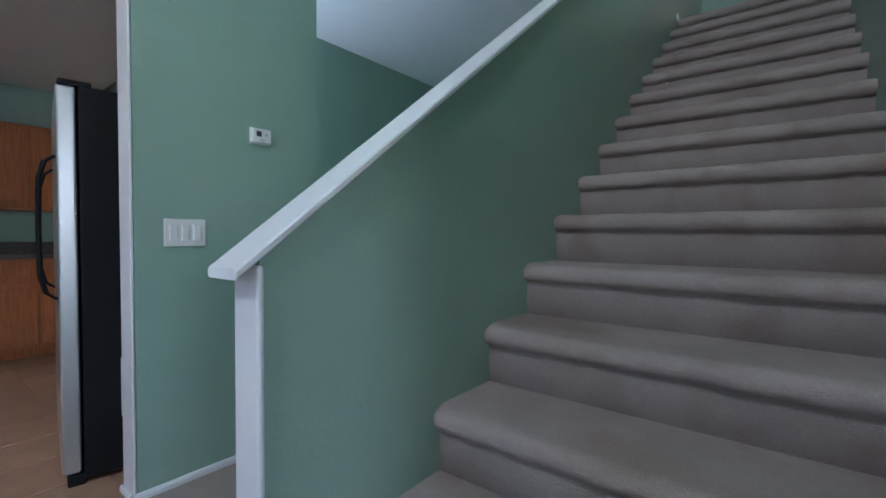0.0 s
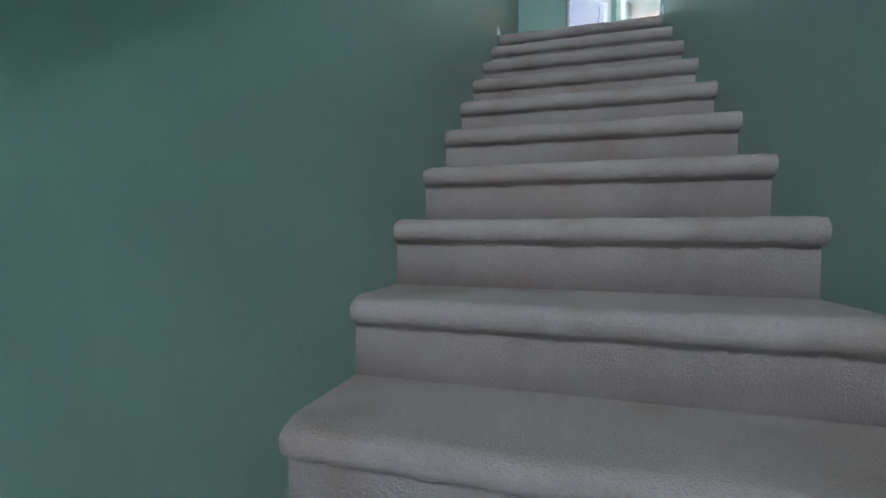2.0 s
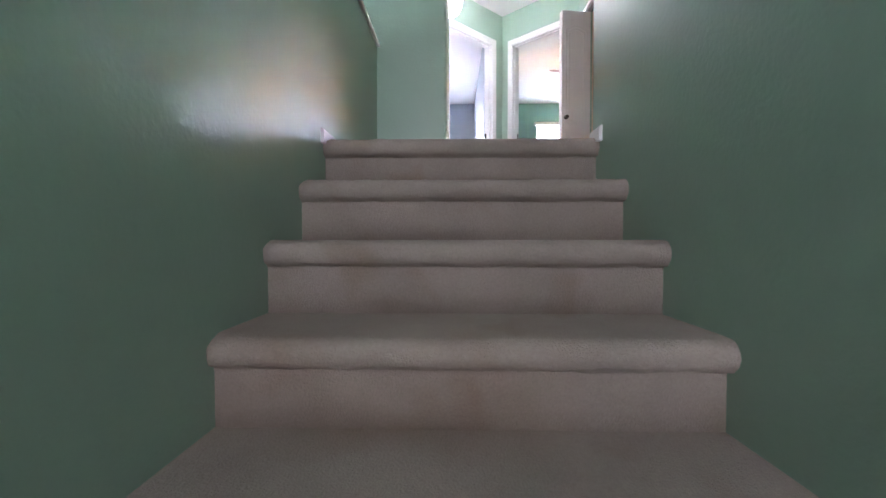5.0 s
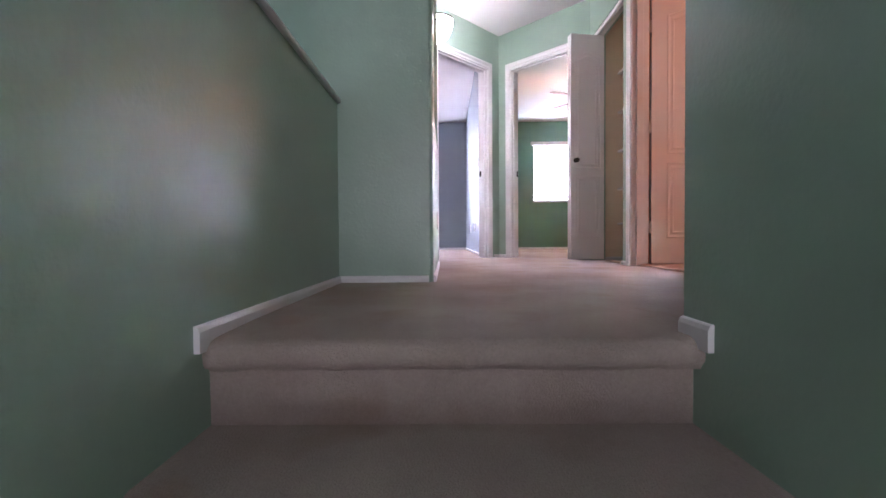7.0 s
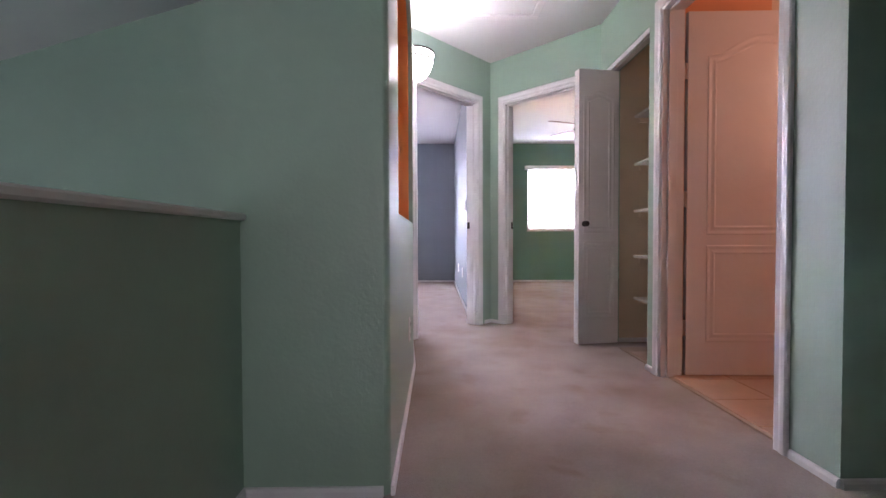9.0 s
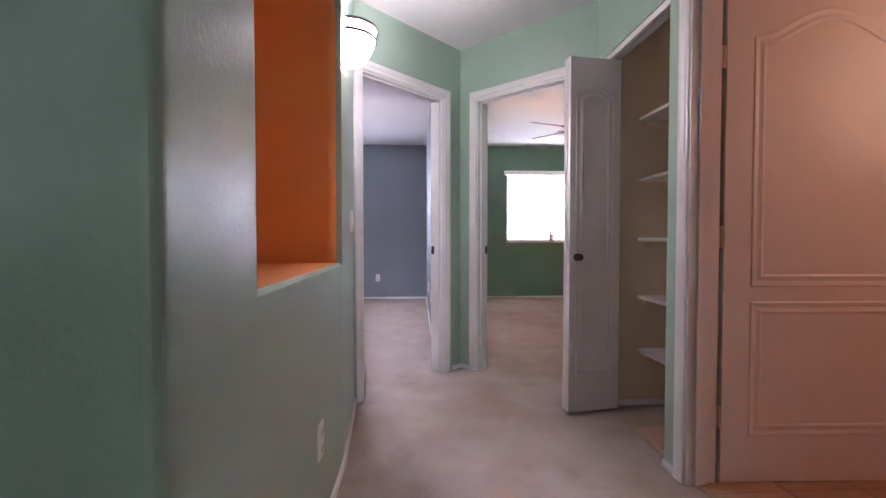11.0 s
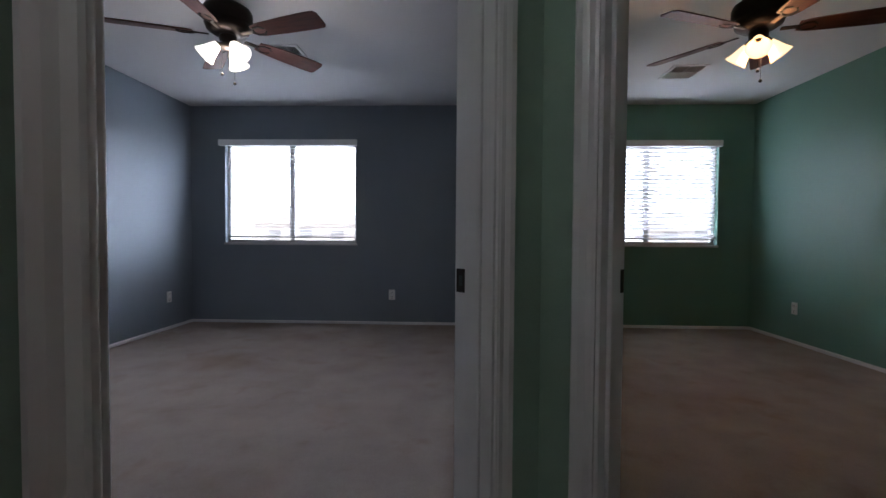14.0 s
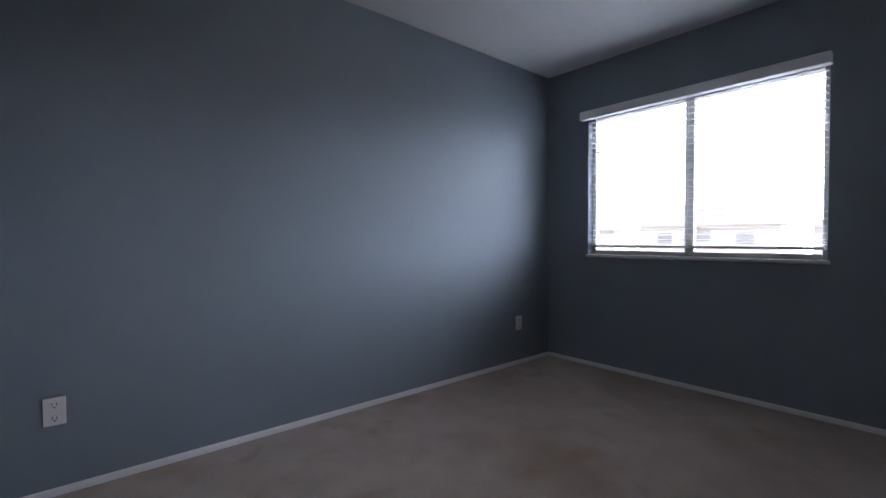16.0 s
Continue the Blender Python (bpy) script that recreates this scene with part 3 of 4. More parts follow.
def step_mesh(depth, droop=0.0):
    """One carpeted step, its nose at y = 0 and its top at z = 0: tread, rolled nose and riser."""
    prof = [(depth, 0.0), (0.06, -droop)]
    for i in range(9):
        a = math.pi / 2 + math.pi * i / 8
        prof.append((0.030 + 0.030 * math.cos(a), -0.034 - droop + 0.033 * math.sin(a)))
    prof += [(0.040, -0.070 - droop), (0.043, -0.078 - droop), (0.043, -RISE - 0.03), (depth, -RISE - 0.03)]
    bm = bmesh.new()
    cols = 84
    rows = []
    rnd = random.Random(7)
    for i in range(cols + 1):
        x = WIDE * i / cols
        near = min(x, WIDE - x)
        tuck = 0.012 * max(0.0, 1 - near / 0.03) ** 2
        row = []
        for j, (y, z) in enumerate(prof):
            w = 0.0034 * noise.noise((x * 9, y * 14, z * 14 + 3)) + 0.0016 * noise.noise((x * 31, y * 40, z * 40)) + (0.0016 * rnd.uniform(-1, 1) if 2 <= j <= 11 else 0)
            w = 0.0 if j < 2 or j > 12 else w
            row.append(bm.verts.new((x, y + (tuck if 2 <= j <= 10 else 0) + w, z + (w if j > 1 else 0) - (tuck * 0.6 if 2 <= j <= 4 else 0))))
        rows.append(row)
    k = len(prof)
    for a, b in zip(rows, rows[1:]):
        for j in range(k - 1):
            bm.faces.new((a[j], a[j + 1], b[j + 1], b[j]))
    return finish(bm, "step", CARPET, smooth=True)


stairs = tagged(new("stairs"), "straight flight of taupe carpeted stairs between green walls", "stairs", kind="structure")
tread = step_mesh(RUN + 0.09)
last = step_mesh(0.24, 0.004)
for i in range(15):
    s = new("step", last if i == 14 else tread)
    s.parent = stairs
    s.location = (-0.012, (i - 14) * RUN, i * RISE)

# ---- windows and blinds ----


def window(name, x0, x1, z0, z1, y, label):
    """A two-light sliding window in a wall whose room side lies at y."""
    ob = thing(name, ((x0 + x1) / 2, y, z0), label, "window", kind="structure")
    w, h = (x1 - x0) / 2, z1 - z0
    a, b = 0.065, 0.115
    part("window_frame", cube(-w, -w + 0.035, a, b, 0, h, bevel=0.004), FRAME, ob)
    part("window_frame", cube(w - 0.035, w, a, b, 0, h, bevel=0.004), FRAME, ob)
    part("window_frame", cube(-w + 0.035, w - 0.035, a, b, 0, 0.035, bevel=0.004), FRAME, ob)
    part("window_frame", cube(-w + 0.035, w - 0.035, a, b, h - 0.035, h, bevel=0.004), FRAME, ob)
    part("mullion", cube(-0.030, 0.030, a - 0.004, b, 0.035, h - 0.035, bevel=0.004), FRAME, ob)
    for s in (-1, 1):
        lo, hi = sorted((s * 0.030, s * (w - 0.035)))
        pane = part("pane", cube(lo, hi, 0.09, 0.094, 0.035, h - 0.035), GLASS, ob)
        pane.visible_shadow = False
    part("window_sill", cube(-w - 0.012, w + 0.012, -0.016, a, -0.024, 0.0, bevel=0.005), FRAME, ob)
    return ob


def blind(x0, x1, z0, z1, y, tilt, label, group):
    """Two-inch slats let down and turned open, behind a valance."""
    ob = thing("window_blind", ((x0 + x1) / 2, y, z1), label, "window blind", group)
    w, h = (x1 - x0) / 2, z1 - z0
    part("valance", cube(-w - 0.05, w + 0.012, -0.062, -0.004, -0.045, 0.024, bevel=0.006), VINYL, ob, "white vinyl valance")
    bm = bmesh.new()
    box(bm, -w + 0.012, w - 0.012, -0.024, 0.024, -0.0014, 0.0014, bevel=0.001, seg=1)
    slat = finish(bm, "slat", VINYL)
    n = int((h - 0.17) / 0.043)
    for i in range(n):
        s = new("slat", slat)
        s.parent = ob
        s.matrix_basis = pose(0, 0.034, -0.06 - 0.043 * i, tilt, 0, 0.0)
    for z in (0.090, 0.103, 0.122):
        s = new("slat", slat)
        s.parent = ob
        s.matrix_basis = pose(0, 0.034, -h + z, tilt * 0.4, 0.0, 0.0)
    part("bottom_rail", cube(-w + 0.012, w - 0.012, 0.010, 0.058, -h + 0.060, -h + 0.078, bevel=0.004), VINYL, ob)
    for x in (-w + 0.10, -0.01, w - 0.10):
        for dy in (0.009, 0.059):
            part("ladder_cord", cube(x - 0.0012, x + 0.0012, dy - 0.0012, dy + 0.0012, -h + 0.07, -0.03), VINYL, ob)
    part("tilt_wand", lathe([(0.0, -0.62), (0.004, -0.62), (0.004, -0.04), (0.0, -0.04)], 8), VINYL, ob).location = (-w + 0.07, -0.004, 0)
    return ob


window("window_1", -1.85, -0.308, 3.667, 4.83, 7.91, "white vinyl sliding window over a bright sky")
window("window_2", 2.25, 3.785, 3.675, 4.82, 7.91, "white vinyl sliding window in the green bedroom")
blind(-1.85, -0.308, 3.667, 4.83, 7.91, 3, "white blind with its slats turned open, blue bedroom", "bedroom blinds")
blind(2.25, 3.785, 3.675, 4.82, 7.91, -36, "white blind with slightly tilted slats, green bedroom", "bedroom blinds")


def plain_window(name, at, turn, w, h, label):
    """A fixed casement: four frame bars and a middle bar round two panes."""
    ob = thing(name, at, label, "window", kind="structure", turn=turn)
    for lo, hi in ((-w / 2, -w / 2 + 0.04), (-0.02, 0.02), (w / 2 - 0.04, w / 2)):
        part("window_frame", cube(lo, hi, 0.03, 0.08, 0.0, h, bevel=0.004), FRAME, ob)
    for lo, hi in ((-w / 2 + 0.04, -0.02), (0.02, w / 2 - 0.04)):
        for z in (0.0, h - 0.04):
            part("window_frame", cube(lo, hi, 0.03, 0.08, z, z + 0.04, bevel=0.004), FRAME, ob)
    return ob


plain_window("window_3", (-5.16, -1.43, 1.15), 90, 0.94, 1.35, "white framed great room window")
# Unseen entry window, added round the opening of its lamp.
plain_window("unseen_window_4", (0.1, -7.0, 1.0), 180, 0.8, 1.0, "unseen white framed entry window, added to let in light")
# Unseen high window, added where the stair wall fill lamp sits.
plain_window("unseen_window_6", (0.725, -7.0, 3.7), 180, 0.65, 0.8, "unseen white framed high entry window, added for fill light")
# Unseen window, added to frame the side fill lamp's opening.
plain_window("unseen_window_5", (4.6, -5.33, 0.9), -90, 0.9, 1.1, "unseen white framed front room window, added for fill light")


# ---- lights and ceiling fittings ----
sconce = thing("wall_sconce", (0.44, 2.80, 4.565), "lit white glass half-bowl wall sconce with dark bands", "wall lamp")
curve = [(0.130 * math.sin(math.pi / 2 * i / 10) ** 0.9, 0.185 * (1 - math.cos(math.pi / 2 * i / 10))) for i in range(11)]
part("bowl", lathe(curve, 26, -math.pi / 2, math.pi / 2), BOWL, sconce, "glowing frosted bowl", smooth=True)
for z in (0.128, 0.176):
    r = 0.130 * math.sin(math.acos(max(0.0, 1 - z / 0.185))) ** 0.9 + 0.002
    part("band", lathe([(r, z - 0.006), (r + 0.008, z - 0.006), (r + 0.008, z + 0.006), (r, z + 0.006), (r, z - 0.006)], 26, -math.pi / 2, math.pi / 2), BRONZE, sconce, "dark metal band")
for a in (-1.45, 1.45):
    part("strap", cube(0.120, 0.138, -0.004, 0.004, 0.128, 0.178, bevel=0.001), BRONZE, sconce).rotation_euler = (0, 0, a)
part("back_plate", cube(0.0, 0.008, -0.06, 0.06, 0.05, 0.17, bevel=0.003), WHITE, sconce)


def blade_mesh():
    half = [(0.19, 0.040), (0.24, 0.052), (0.40, 0.062), (0.58, 0.068), (0.645, 0.066), (0.66, 0.045)]
    outline = [(x, y, 0) for x, y in half] + [(x, -y, 0) for x, y in half[::-1]]
    bm = extrude(outline, (0, 0, -0.003), (0, 0, 0.003))
    bmesh.ops.bevel(bm, geom=[e for e in bm.edges if abs(e.verts[0].co.z - e.verts[1].co.z) < 1e-6], offset=0.0012, segments=1, affect="EDGES")
    return finish(bm, "blade", ROSE)


def shade_mesh(mat):
    prof = [(0.018, 0.0), (0.026, -0.012), (0.034, -0.035), (0.043, -0.065), (0.055, -0.095), (0.064, -0.110), (0.061, -0.110), (0.051, -0.094), (0.039, -0.064), (0.030, -0.034), (0.016, -0.004)]
    return finish(lathe(prof, 20), "shade", mat, smooth=True)


def ceiling_fan(at, phase, shade_mat, turns, label):
    ob = thing("ceiling_fan", at, label, "ceiling fan", "bedroom ceiling fans")
    part("canopy", lathe([(0.0, 0.0), (0.066, 0.0), (0.068, -0.012), (0.058, -0.045), (0.030, -0.062), (0.0, -0.062)], 28), BRONZE, ob, smooth=True)
    part("rod", lathe([(0.013, -0.05), (0.013, -0.11)], 12), BRONZE, ob, smooth=True)
    part("motor_housing", lathe([(0.000, -0.092), (0.060, -0.095), (0.098, -0.113), (0.133, -0.136), (0.140, -0.154), (0.140, -0.196), (0.128, -0.213), (0.124, -0.222), (0.131, -0.231),
                                 (0.118, -0.261), (0.085, -0.281), (0.000, -0.284)], 36), BRONZE, ob, "dark bronze motor housing", smooth=True)
    part("switch_housing", lathe([(0.0, -0.286), (0.046, -0.286), (0.050, -0.300), (0.048, -0.335), (0.060, -0.345), (0.052, -0.365), (0.020, -0.378), (0.0, -0.380)], 28), BRONZE, ob, smooth=True)
    blade, shade = blade_mesh(), shade_mesh(shade_mat)
    bm = cube(0.105, 0.20, -0.014, 0.014, -0.004, 0.003, bevel=0.003)
    for s in (-1, 1):
        bm2 = [(0.19, s * 0.008), (0.215, s * 0.030), (0.255, s * 0.032), (0.275, s * 0.014)]
        for (xa, ya), (xb, yb) in zip(bm2, bm2[1:]):
            d = Vector((xb - xa, yb - ya)).normalized() * 0.004
            nrm = Vector((-d.y, d.x))
            vs = [bm.verts.new((*p, z)) for z in (-0.007, -0.002) for p in (Vector((xa, ya)) - d + nrm, Vector((xb, yb)) + d + nrm, Vector((xb, yb)) + d - nrm, Vector((xa, ya)) - d - nrm)]
            bm.faces.new(vs[3::-1]), bm.faces.new(vs[4:])
            for i in range(4):
                bm.faces.new((vs[i], vs[(i + 1) % 4], vs[4 + (i + 1) % 4], vs[4 + i]))
    iron = finish(bm, "blade_iron", BRONZE)
    for i in range(5):
        m = pose(0, 0, -0.286, 0, 0, phase + 72 * i) @ pose(0, 0, 0, -13, 0, 0)
        k = new("blade", blade)
        k.parent, k.matrix_basis = ob, m
        tagged(k, "reddish wooden blade")
        j = new("blade_iron", iron)
        j.parent, j.matrix_basis = ob, m @ pose(0, 0, -0.004)
    for a in turns:
        m = pose(0, 0, -0.348, 0, 0, a) @ pose(0.055, 0, 0.0, 0, -42, 0)
        k = new("shade", shade)
        k.parent, k.matrix_basis = ob, m
        tagged(k, "glowing frosted glass bell shade")
        j = part("shade_holder", lathe([(0.0, 0.012), (0.016, 0.010), (0.022, 0.0), (0.022, -0.012), (0.019, -0.012)], 16), BRONZE, ob, smooth=True)
        j.matrix_basis = m
    for x, y, z in ((0.03, 0.02, -0.56), (-0.02, -0.03, -0.52)):
        bm = lathe([(0.0012, -0.36), (0.0012, z)], 6)
        bmesh.ops.create_uvsphere(bm, u_segments=10, v_segments=8, radius=0.010, matrix=Matrix.Translation((0, 0, z - 0.008)))
        part("pull_chain", bm, BRONZE, ob).location = (x, y, 0)
    return ob


ceiling_fan((-0.53, 5.5, B), 55, SHADE, (208, 328, 88), "bronze ceiling fan with reddish blades and three lit shades")
ceiling_fan((2.61, 5.5, B), 55, AMBER, (237, 117, 357), "bronze ceiling fan with reddish blades and amber lit shades")


def vent(at, w, d, turn, label):
    ob = thing("ceiling_vent", at, label, "air vent", "ceiling vents", turn=turn)
    part("backing", cube(-w / 2 + 0.02, w / 2 - 0.02, -d / 2 + 0.02, d / 2 - 0.02, -0.002, 0.0), SLOT, ob)
    for x0, x1, y0, y1 in ((-w / 2, w / 2, -d / 2, -d / 2 + 0.025), (-w / 2, w / 2, d / 2 - 0.025, d / 2), (-w / 2, -w / 2 + 0.025, -d / 2 + 0.025, d / 2 - 0.025),
                           (w / 2 - 0.025, w / 2, -d / 2 + 0.025, d / 2 - 0.025), (-0.006, 0.006, -d / 2 + 0.025, d / 2 - 0.025)):
        part("frame", cube(x0, x1, y0, y1, -0.008, 0.0, bevel=0.002), WHITE, ob)
    bm = cube(-w / 2 + 0.025, w / 2 - 0.025, -0.0085, 0.0085, -0.0008, 0.0008)
    fin = finish(bm, "slat", WHITE)
    n = int((d - 0.05) / 0.021)
    for i in range(n):
        s = new("slat", fin)
        s.parent = ob
        s.matrix_basis = pose(0, -d / 2 + 0.035 + 0.021 * i, -0.006, 38 if i < n / 2 else -38, 0, 0)
    return ob


vent((-0.50, 6.46, B), 0.20, 0.34, 0, "white metal ceiling register beside the fan")
vent((2.88, 6.92, B), 0.30, 0.34, 0, "white metal ceiling register in the green bedroom")

hatch = thing("attic_hatch", (0.935, 2.785, C), "white framed attic hatch in the hall ceiling", "hatch")
for x0, x1, y0, y1 in ((-0.41, 0.41, -0.385, -0.33), (-0.41, 0.41, 0.33, 0.385), (-0.41, -0.355, -0.33, 0.33), (0.355, 0.41, -0.33, 0.33)):
    bm = cube(x0, x1, y0, y1, -0.018, 0.0, bevel=0.005)
    part("frame", bm, WHITE, hatch)
part("panel", cube(-0.353, 0.353, -0.328, 0.328, -0.006, 0.0, bevel=0.002), CEIL, hatch, "white hatch panel")

# ---- switches and outlets ----


def plate(name, at, turn, w, h, label, category, group=""):
    ob = thing(name, at, label, category, group, turn=turn)
    part("cover", cube(-w / 2, w / 2, -0.007, 0.0, -h / 2, h / 2, bevel=0.003), PLASTIC, ob)
    return ob


def outlet(at, turn, label="white duplex outlet low on the painted wall"):
    ob = plate("wall_outlet", at, turn, 0.074, 0.118, label, "outlet", "wall outlets")
    for z in (-0.028, 0.028):
        face = part("socket", cube(-0.017, 0.017, -0.0095, -0.006, z - 0.018, z + 0.018, bevel=0.004), PLASTIC, ob)
        for x in (-0.007, 0.007):
            part("slot", cube(x - 0.0014, x + 0.0014, -0.0102, -0.0094, z - 0.004, z + 0.009), SLOT, face)
        part("slot", cube(-0.003, 0.003, -0.0102, -0.0094, z - 0.013, z - 0.007), SLOT, face)
    part("screw", cube(-0.003, 0.003, -0.0085, -0.006, -0.003, 0.003, bevel=0.001), PLASTIC, ob)
    return ob


def switch(at, turn, gangs, label):
    w = 0.072 + 0.047 * (gangs - 1)
    ob = plate("light_switch", at, turn, w, 0.117, label, "light switch")
    for i in range(gangs):
        x = 0.047 * (i - (gangs - 1) / 2)
        part("rim", cube(x - 0.018, x + 0.018, -0.0085, -0.006, -0.036, 0.036, bevel=0.001), PLASTIC, ob)
        part("rocker", cube(x - 0.015, x + 0.015, -0.012, -0.007, -0.032, 0.032, bevel=0.002), PLASTIC, ob).rotation_euler = (radians(2 if i % 2 else -2), 0, 0)
    return ob


switch((-1.26, -3.372, 0.889), 90, 3, "white triple rocker switch on the green wall")
switch((0.409, 3.02, 3.828), 94.2, 2, "white double rocker switch beside the bedroom door")
switch((0.912, 4.81, 3.895), -90, 3, "white triple rocker switch on the blue-grey wall")
outlet((0.44, 2.11, 3.06), 90, "white duplex outlet low on the green hall wall")
outlet((-2.255, 7.49, 3.08), 90)
outlet((0.11, 7.91, 3.075), 0)
outlet((-2.255, 4.51, 3.085), 90)
outlet((0.912, 5.36, 3.10), -90)
outlet((0.912, 6.3, 3.10), -90)
outlet((1.87, 7.91, 3.075), 0, "white duplex outlet low on the deep green wall")
outlet((4.168, 7.25, 3.075), -90, "white duplex outlet low on the deep green wall")

stat = plate("thermostat", (-1.26, -3.03, 1.358), 90, 0.105, 0.078, "white wall thermostat with a small dark display", "thermostat")
part("body", cube(-0.047, 0.047, -0.026, -0.006, -0.034, 0.034, bevel=0.005), PLASTIC, stat)
part("display", cube(-0.030, -0.004, -0.0275, -0.0255, -0.004, 0.022, bevel=0.001), SLOT, stat, "dark display")
part("button", cube(0.014, 0.026, -0.0285, -0.0255, 0.002, 0.014, bevel=0.001), STEEL, stat)
part("button", cube(-0.012, 0.012, -0.0285, -0.0255, -0.024, -0.016, bevel=0.001), STEEL, stat)

# ---- linen closet ----
for z in (3.055, 3.375, 3.72, 4.075, 4.435):
    shelf = thing("closet_shelf", (2.33, 2.8475, z), "white shelf on cleats in the linen closet", "shelf", "closet shelves")
    part("board", cube(-0.24, 0.22, -0.3525, 0.3525, 0.0, 0.019, bevel=0.003), SHELF, shelf)
    part("cleat", cube(-0.20, 0.21, 0.3345, 0.3525, -0.036, -0.001, bevel=0.002), BEIGE, shelf)
    part("cleat", cube(-0.20, 0.21, -0.3525, -0.3345, -0.036, -0.001, bevel=0.002), BEIGE, shelf)

# ---- kitchen ----
fridge = thing("refrigerator", (-1.93, -3.25, G), "side-by-side steel refrigerator with black sides", "refrigerator", turn=-9.5)
part("body", cube(-0.44, 0.44, -0.345, 0.38, 0.03, 1.69, bevel=0.006), BLACK, fridge, "black enamelled cabinet")
part("kick_plate", cube(-0.43, 0.43, -0.40, -0.34, 0.0, 0.055, bevel=0.006), BLACK, fridge)
for x0, x1, hx in ((-0.44, -0.11, -0.16), (-0.10, 0.44, 0.39)):
    door = part("door", cube(x0, x1, -0.418, -0.352, 0.062, 1.685, bevel=0.012, seg=3), STEEL, fridge, "brushed steel door")
    bm = bmesh.new()
    pts = [(-0.418, 0.80), (-0.455, 0.83), (-0.472, 0.90), (-0.475, 1.10), (-0.472, 1.30), (-0.455, 1.37), (-0.418, 1.40)]
    rows = []
    for i, (y, z) in enumerate(pts):
        rows.append([bm.verts.new((hx + 0.014 * math.cos(a), y + 0.010 * math.sin(a), z)) for a in [2 * math.pi * j / 10 for j in range(10)]])
    for a, b in zip(rows, rows[1:]):
        for j in range(10):
            bm.faces.new((a[j], a[(j + 1) % 10], b[(j + 1) % 10], b[j]))
    part("handle", bm, BLACK, door, "black bowed handle", smooth=True)
part("hinge_cover", cube(0.30, 0.43, -0.41, -0.30, 1.69, 1.712, bevel=0.004), BLACK, fridge)
part("wire_grille", cube(0.441, 0.447, -0.215, -0.17, 0.27, 0.53, bevel=0.001), PLASTIC, fridge)
for i in range(7):
    part("slot", cube(0.4465, 0.4475, -0.207, -0.178, 0.285 + 0.034 * i, 0.305 + 0.034 * i), SLOT, fridge)


def cabinet(name, at, w, h, d, fronts, label, group):
    """A face-frame cabinet whose front looks along +x; fronts: (y0, y1, z0, z1)."""
    ob = thing(name, at, label, "kitchen cabinet", group)
    part("body", cube(-d, 0.0, -w / 2, w / 2, 0.0, h, bevel=0.003), OAK, ob)
    for y0, y1, z0, z1 in fronts:
        door = part("door" if z1 - z0 > 0.25 else "drawer_front", cube(0.001, 0.020, y0, y1, z0, z1, bevel=0.004), OAK, ob)
        if z1 - z0 > 0.25:
            bm = cube(0.0205, 0.027, y0 + 0.055, y1 - 0.055, z0 + 0.055, z1 - 0.055, bevel=0.006)
            part("raised_panel", bm, OAK, door)
    return ob


for k in range(3):
    y = -4.88 + 0.76 * k
    cabinet("wall_cabinet", (-4.57, y, 1.08), 0.75, 0.76, 0.33, [(-0.36, -0.008, 0.02, 0.74), (0.008, 0.36, 0.02, 0.74)], "honey oak wall cabinet with raised panels", "kitchen wall cabinets")
    cabinet("base_cabinet", (-4.28, y, G + 0.10), 0.75, 0.755, 0.60, [(-0.36, -0.008, 0.02, 0.56), (0.008, 0.36, 0.02, 0.56), (-0.36, -0.008, 0.59, 0.735), (0.008, 0.36, 0.59, 0.735)],
            "honey oak base cabinet with drawers", "kitchen base cabinets")
slab("kitchen_plinth", [(-4.88, -4.35, -5.25, -2.95, G, G + 0.099)], OAK, "recessed oak plinth below the base cabinets", "plinth")
counter = thing("countertop", (-4.57, -3.40, G + 0.856), "dark speckled granite countertop with a backsplash", "countertop")
part("slab", cube(-0.325, 0.315, -1.86, 0.42, 0.0, 0.035, bevel=0.006), STONE, counter)
part("backsplash", cube(-0.325, -0.305, -1.86, 0.42, 0.036, 0.135, bevel=0.003), STONE, counter)
outlet((-4.9, -3.72, 0.95), 90, "white outlet above the kitchen counter")

# ---- beyond the windows ----


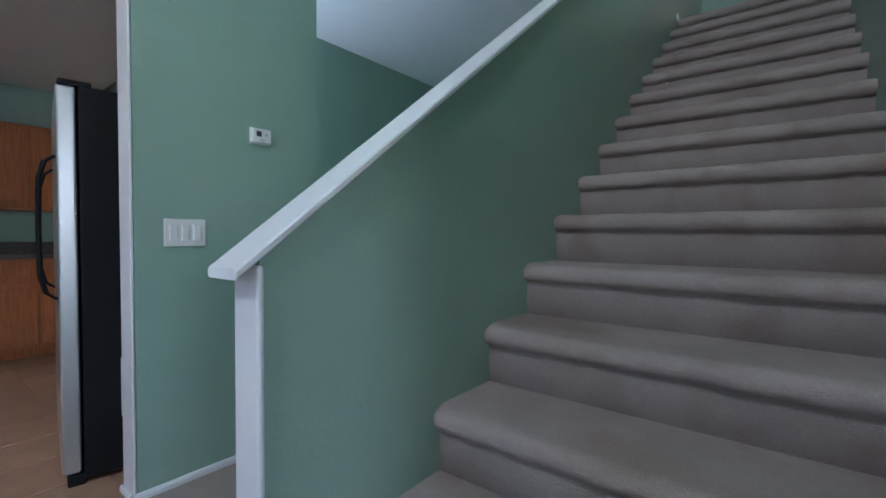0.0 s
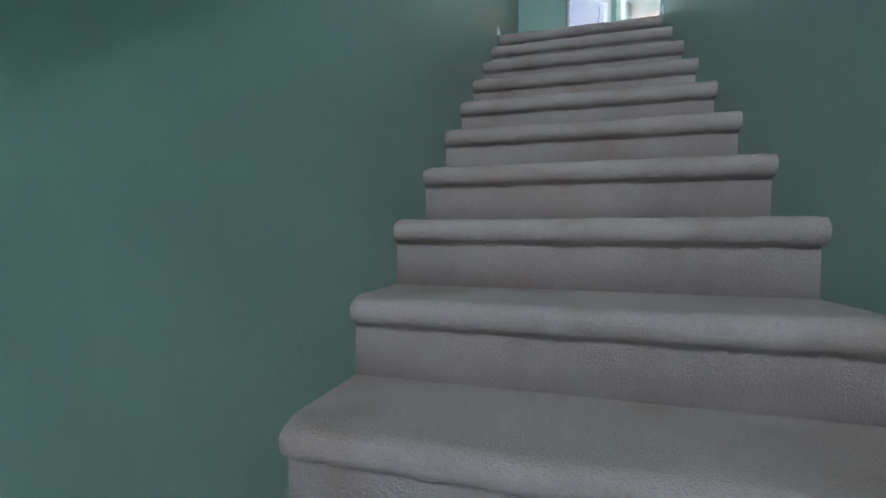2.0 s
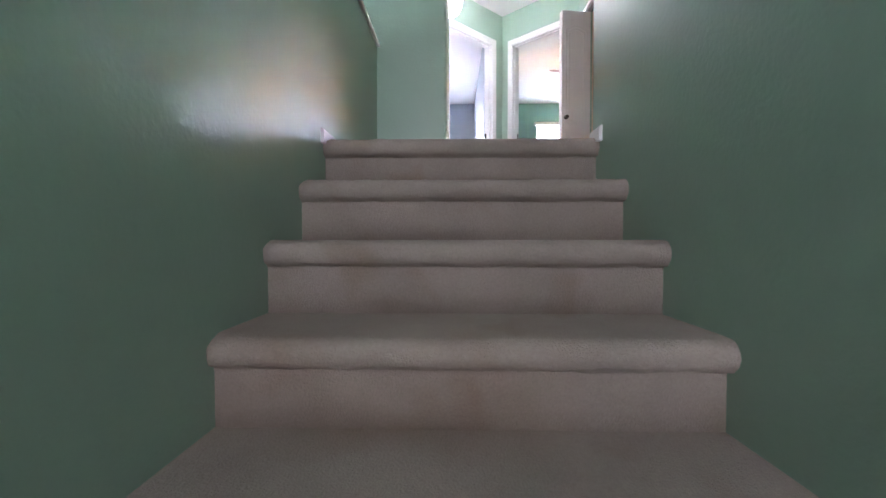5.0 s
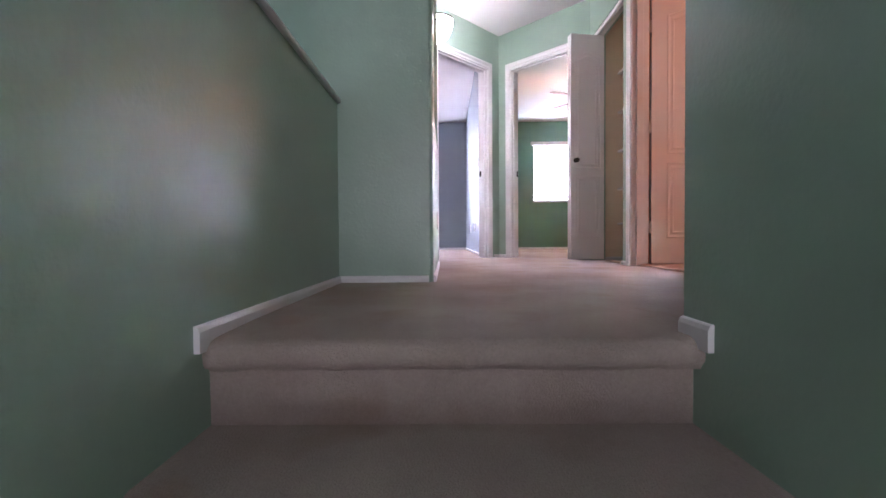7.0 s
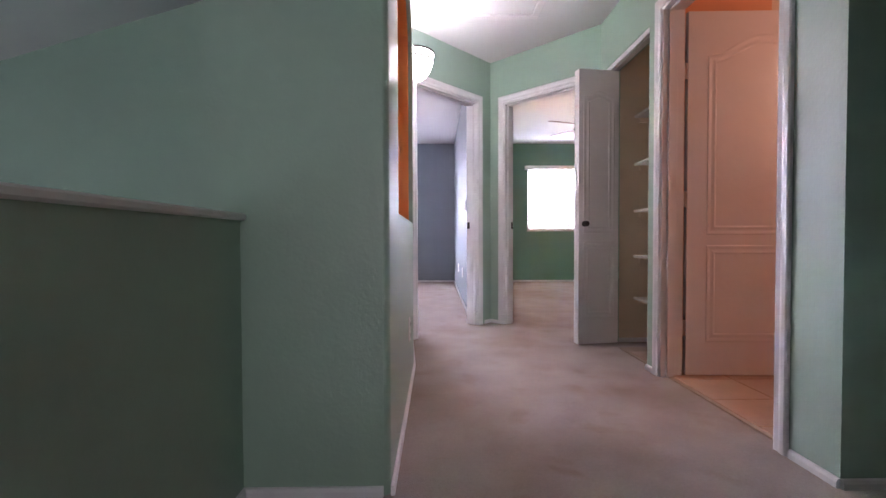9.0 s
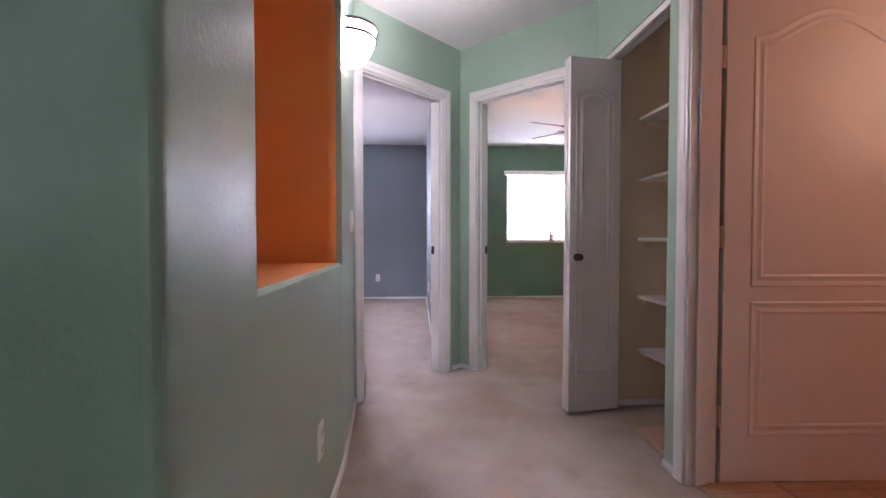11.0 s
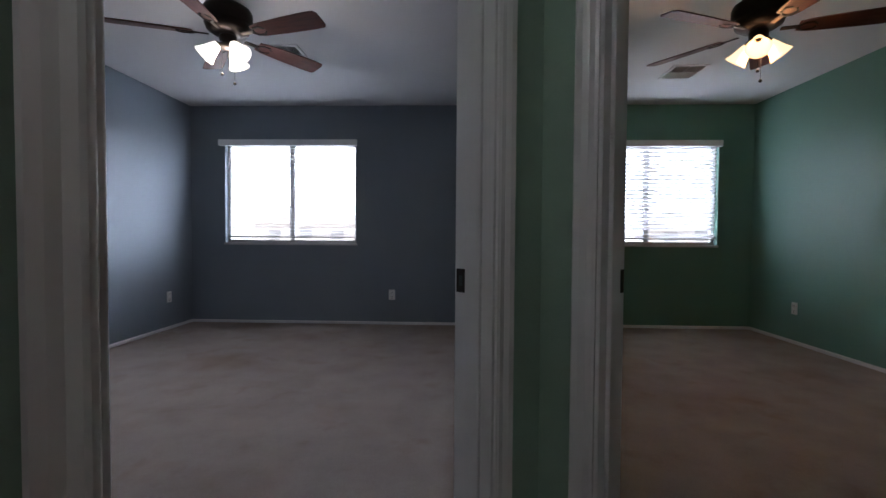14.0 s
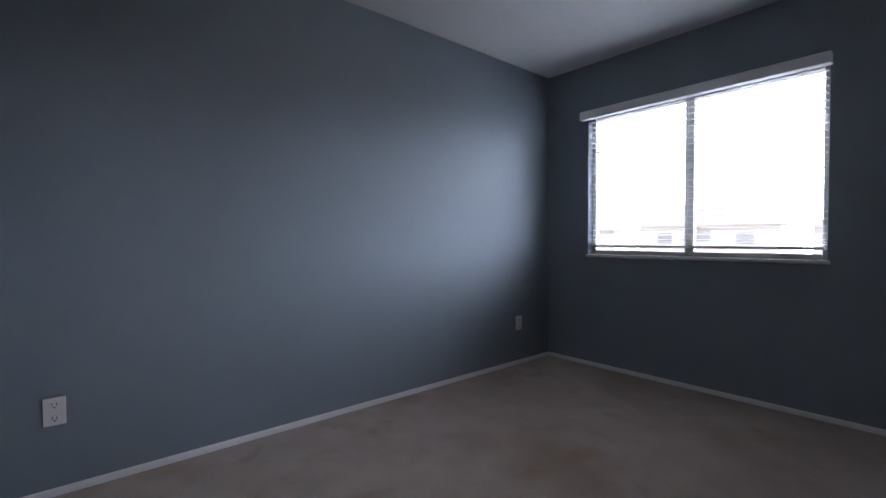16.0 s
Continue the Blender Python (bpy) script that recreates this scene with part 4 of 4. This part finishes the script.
def house(x, y, w, d, h, label):
    ob = thing("house", (x, y, -0.5), label, "house", "houses across the street")
    part("wall", cube(-w / 2, w / 2, 0, d, 0, h, bevel=0.02), STUCCO, ob)
    e = 0.5
    roof = [(-w / 2 - e, 0, h - 0.1), (w / 2 + e, 0, h - 0.1), (w / 2 + e, 0, h + 0.12), (0, 0, h + w * 0.2), (-w / 2 - e, 0, h + 0.12)]
    part("roof", extrude(roof, (0, -e, 0), (0, d + e, 0)), ROOFING, ob)
    for i, (wx, wz) in enumerate(((-w / 3, 1.0), (w / 3.2, 1.0), (-w / 3.5, 3.7), (0.0, 3.9), (w / 3.5, 3.7))):
        win = part("window", cube(wx - 0.75, wx + 0.75, -0.05, 0.0, wz, wz + 1.2, bevel=0.01), FRAME, ob)
        part("pane", cube(wx - 0.66, wx + 0.66, -0.056, -0.05, wz + 0.09, wz + 1.11), PANE, win)
    return ob


# These houses carry the haze in their paled wall, roof and pane colours.
for x, y, w, h in ((-62, 54, 12, 5.4), (-47, 53, 13, 5.6), (-31.5, 52, 12, 5.4), (-17, 54, 13, 5.7), (-2, 53, 12, 5.4), (13, 54, 13, 5.6), (28, 53, 12, 5.4), (43, 54, 12, 5.5)):
    house(x, y, w, 9, h, "cream stucco two-storey house with a tiled roof, its colours paled for haze")

structure("backdrop", cube(-190, 190, 95, 95.5, -2, 120), HAZE, "plain bright hazy sky beyond the houses", "backdrop")

# ---- tiles ----


def tiles(parent_name, x0, y0, nx, ny, size, z, label, bed):
    bm = bmesh.new()
    box(bm, *bed)
    floor = structure(parent_name, bm, GROUT, label, "floor")
    g = size / 2 - 0.0025
    mesh = finish(cube(-g, g, -g, g, -0.006, 0.0, bevel=0.002, seg=1), "tile", TILE)
    for i in range(nx):
        for j in range(ny):
            t = new("tile", mesh)
            t.parent = floor
            t.location = (x0 + size * (i + 0.5), y0 + size * (j + 0.5), z)


tiles("floor_bathroom", 1.92, 1.345, 5, 5, 0.305, F + 0.010, "tan stone tiles of the bathroom floor", (1.9, 3.5, 1.335, 3.0, F - 0.01, F + 0.006))
tiles("floor_kitchen", -4.95, -6.9, 11, 12, 0.333, G + 0.006, "tan stone tiles of the kitchen floor", (-5.1, -1.30, -7.0, -2.9, G - 0.1, G + 0.002))
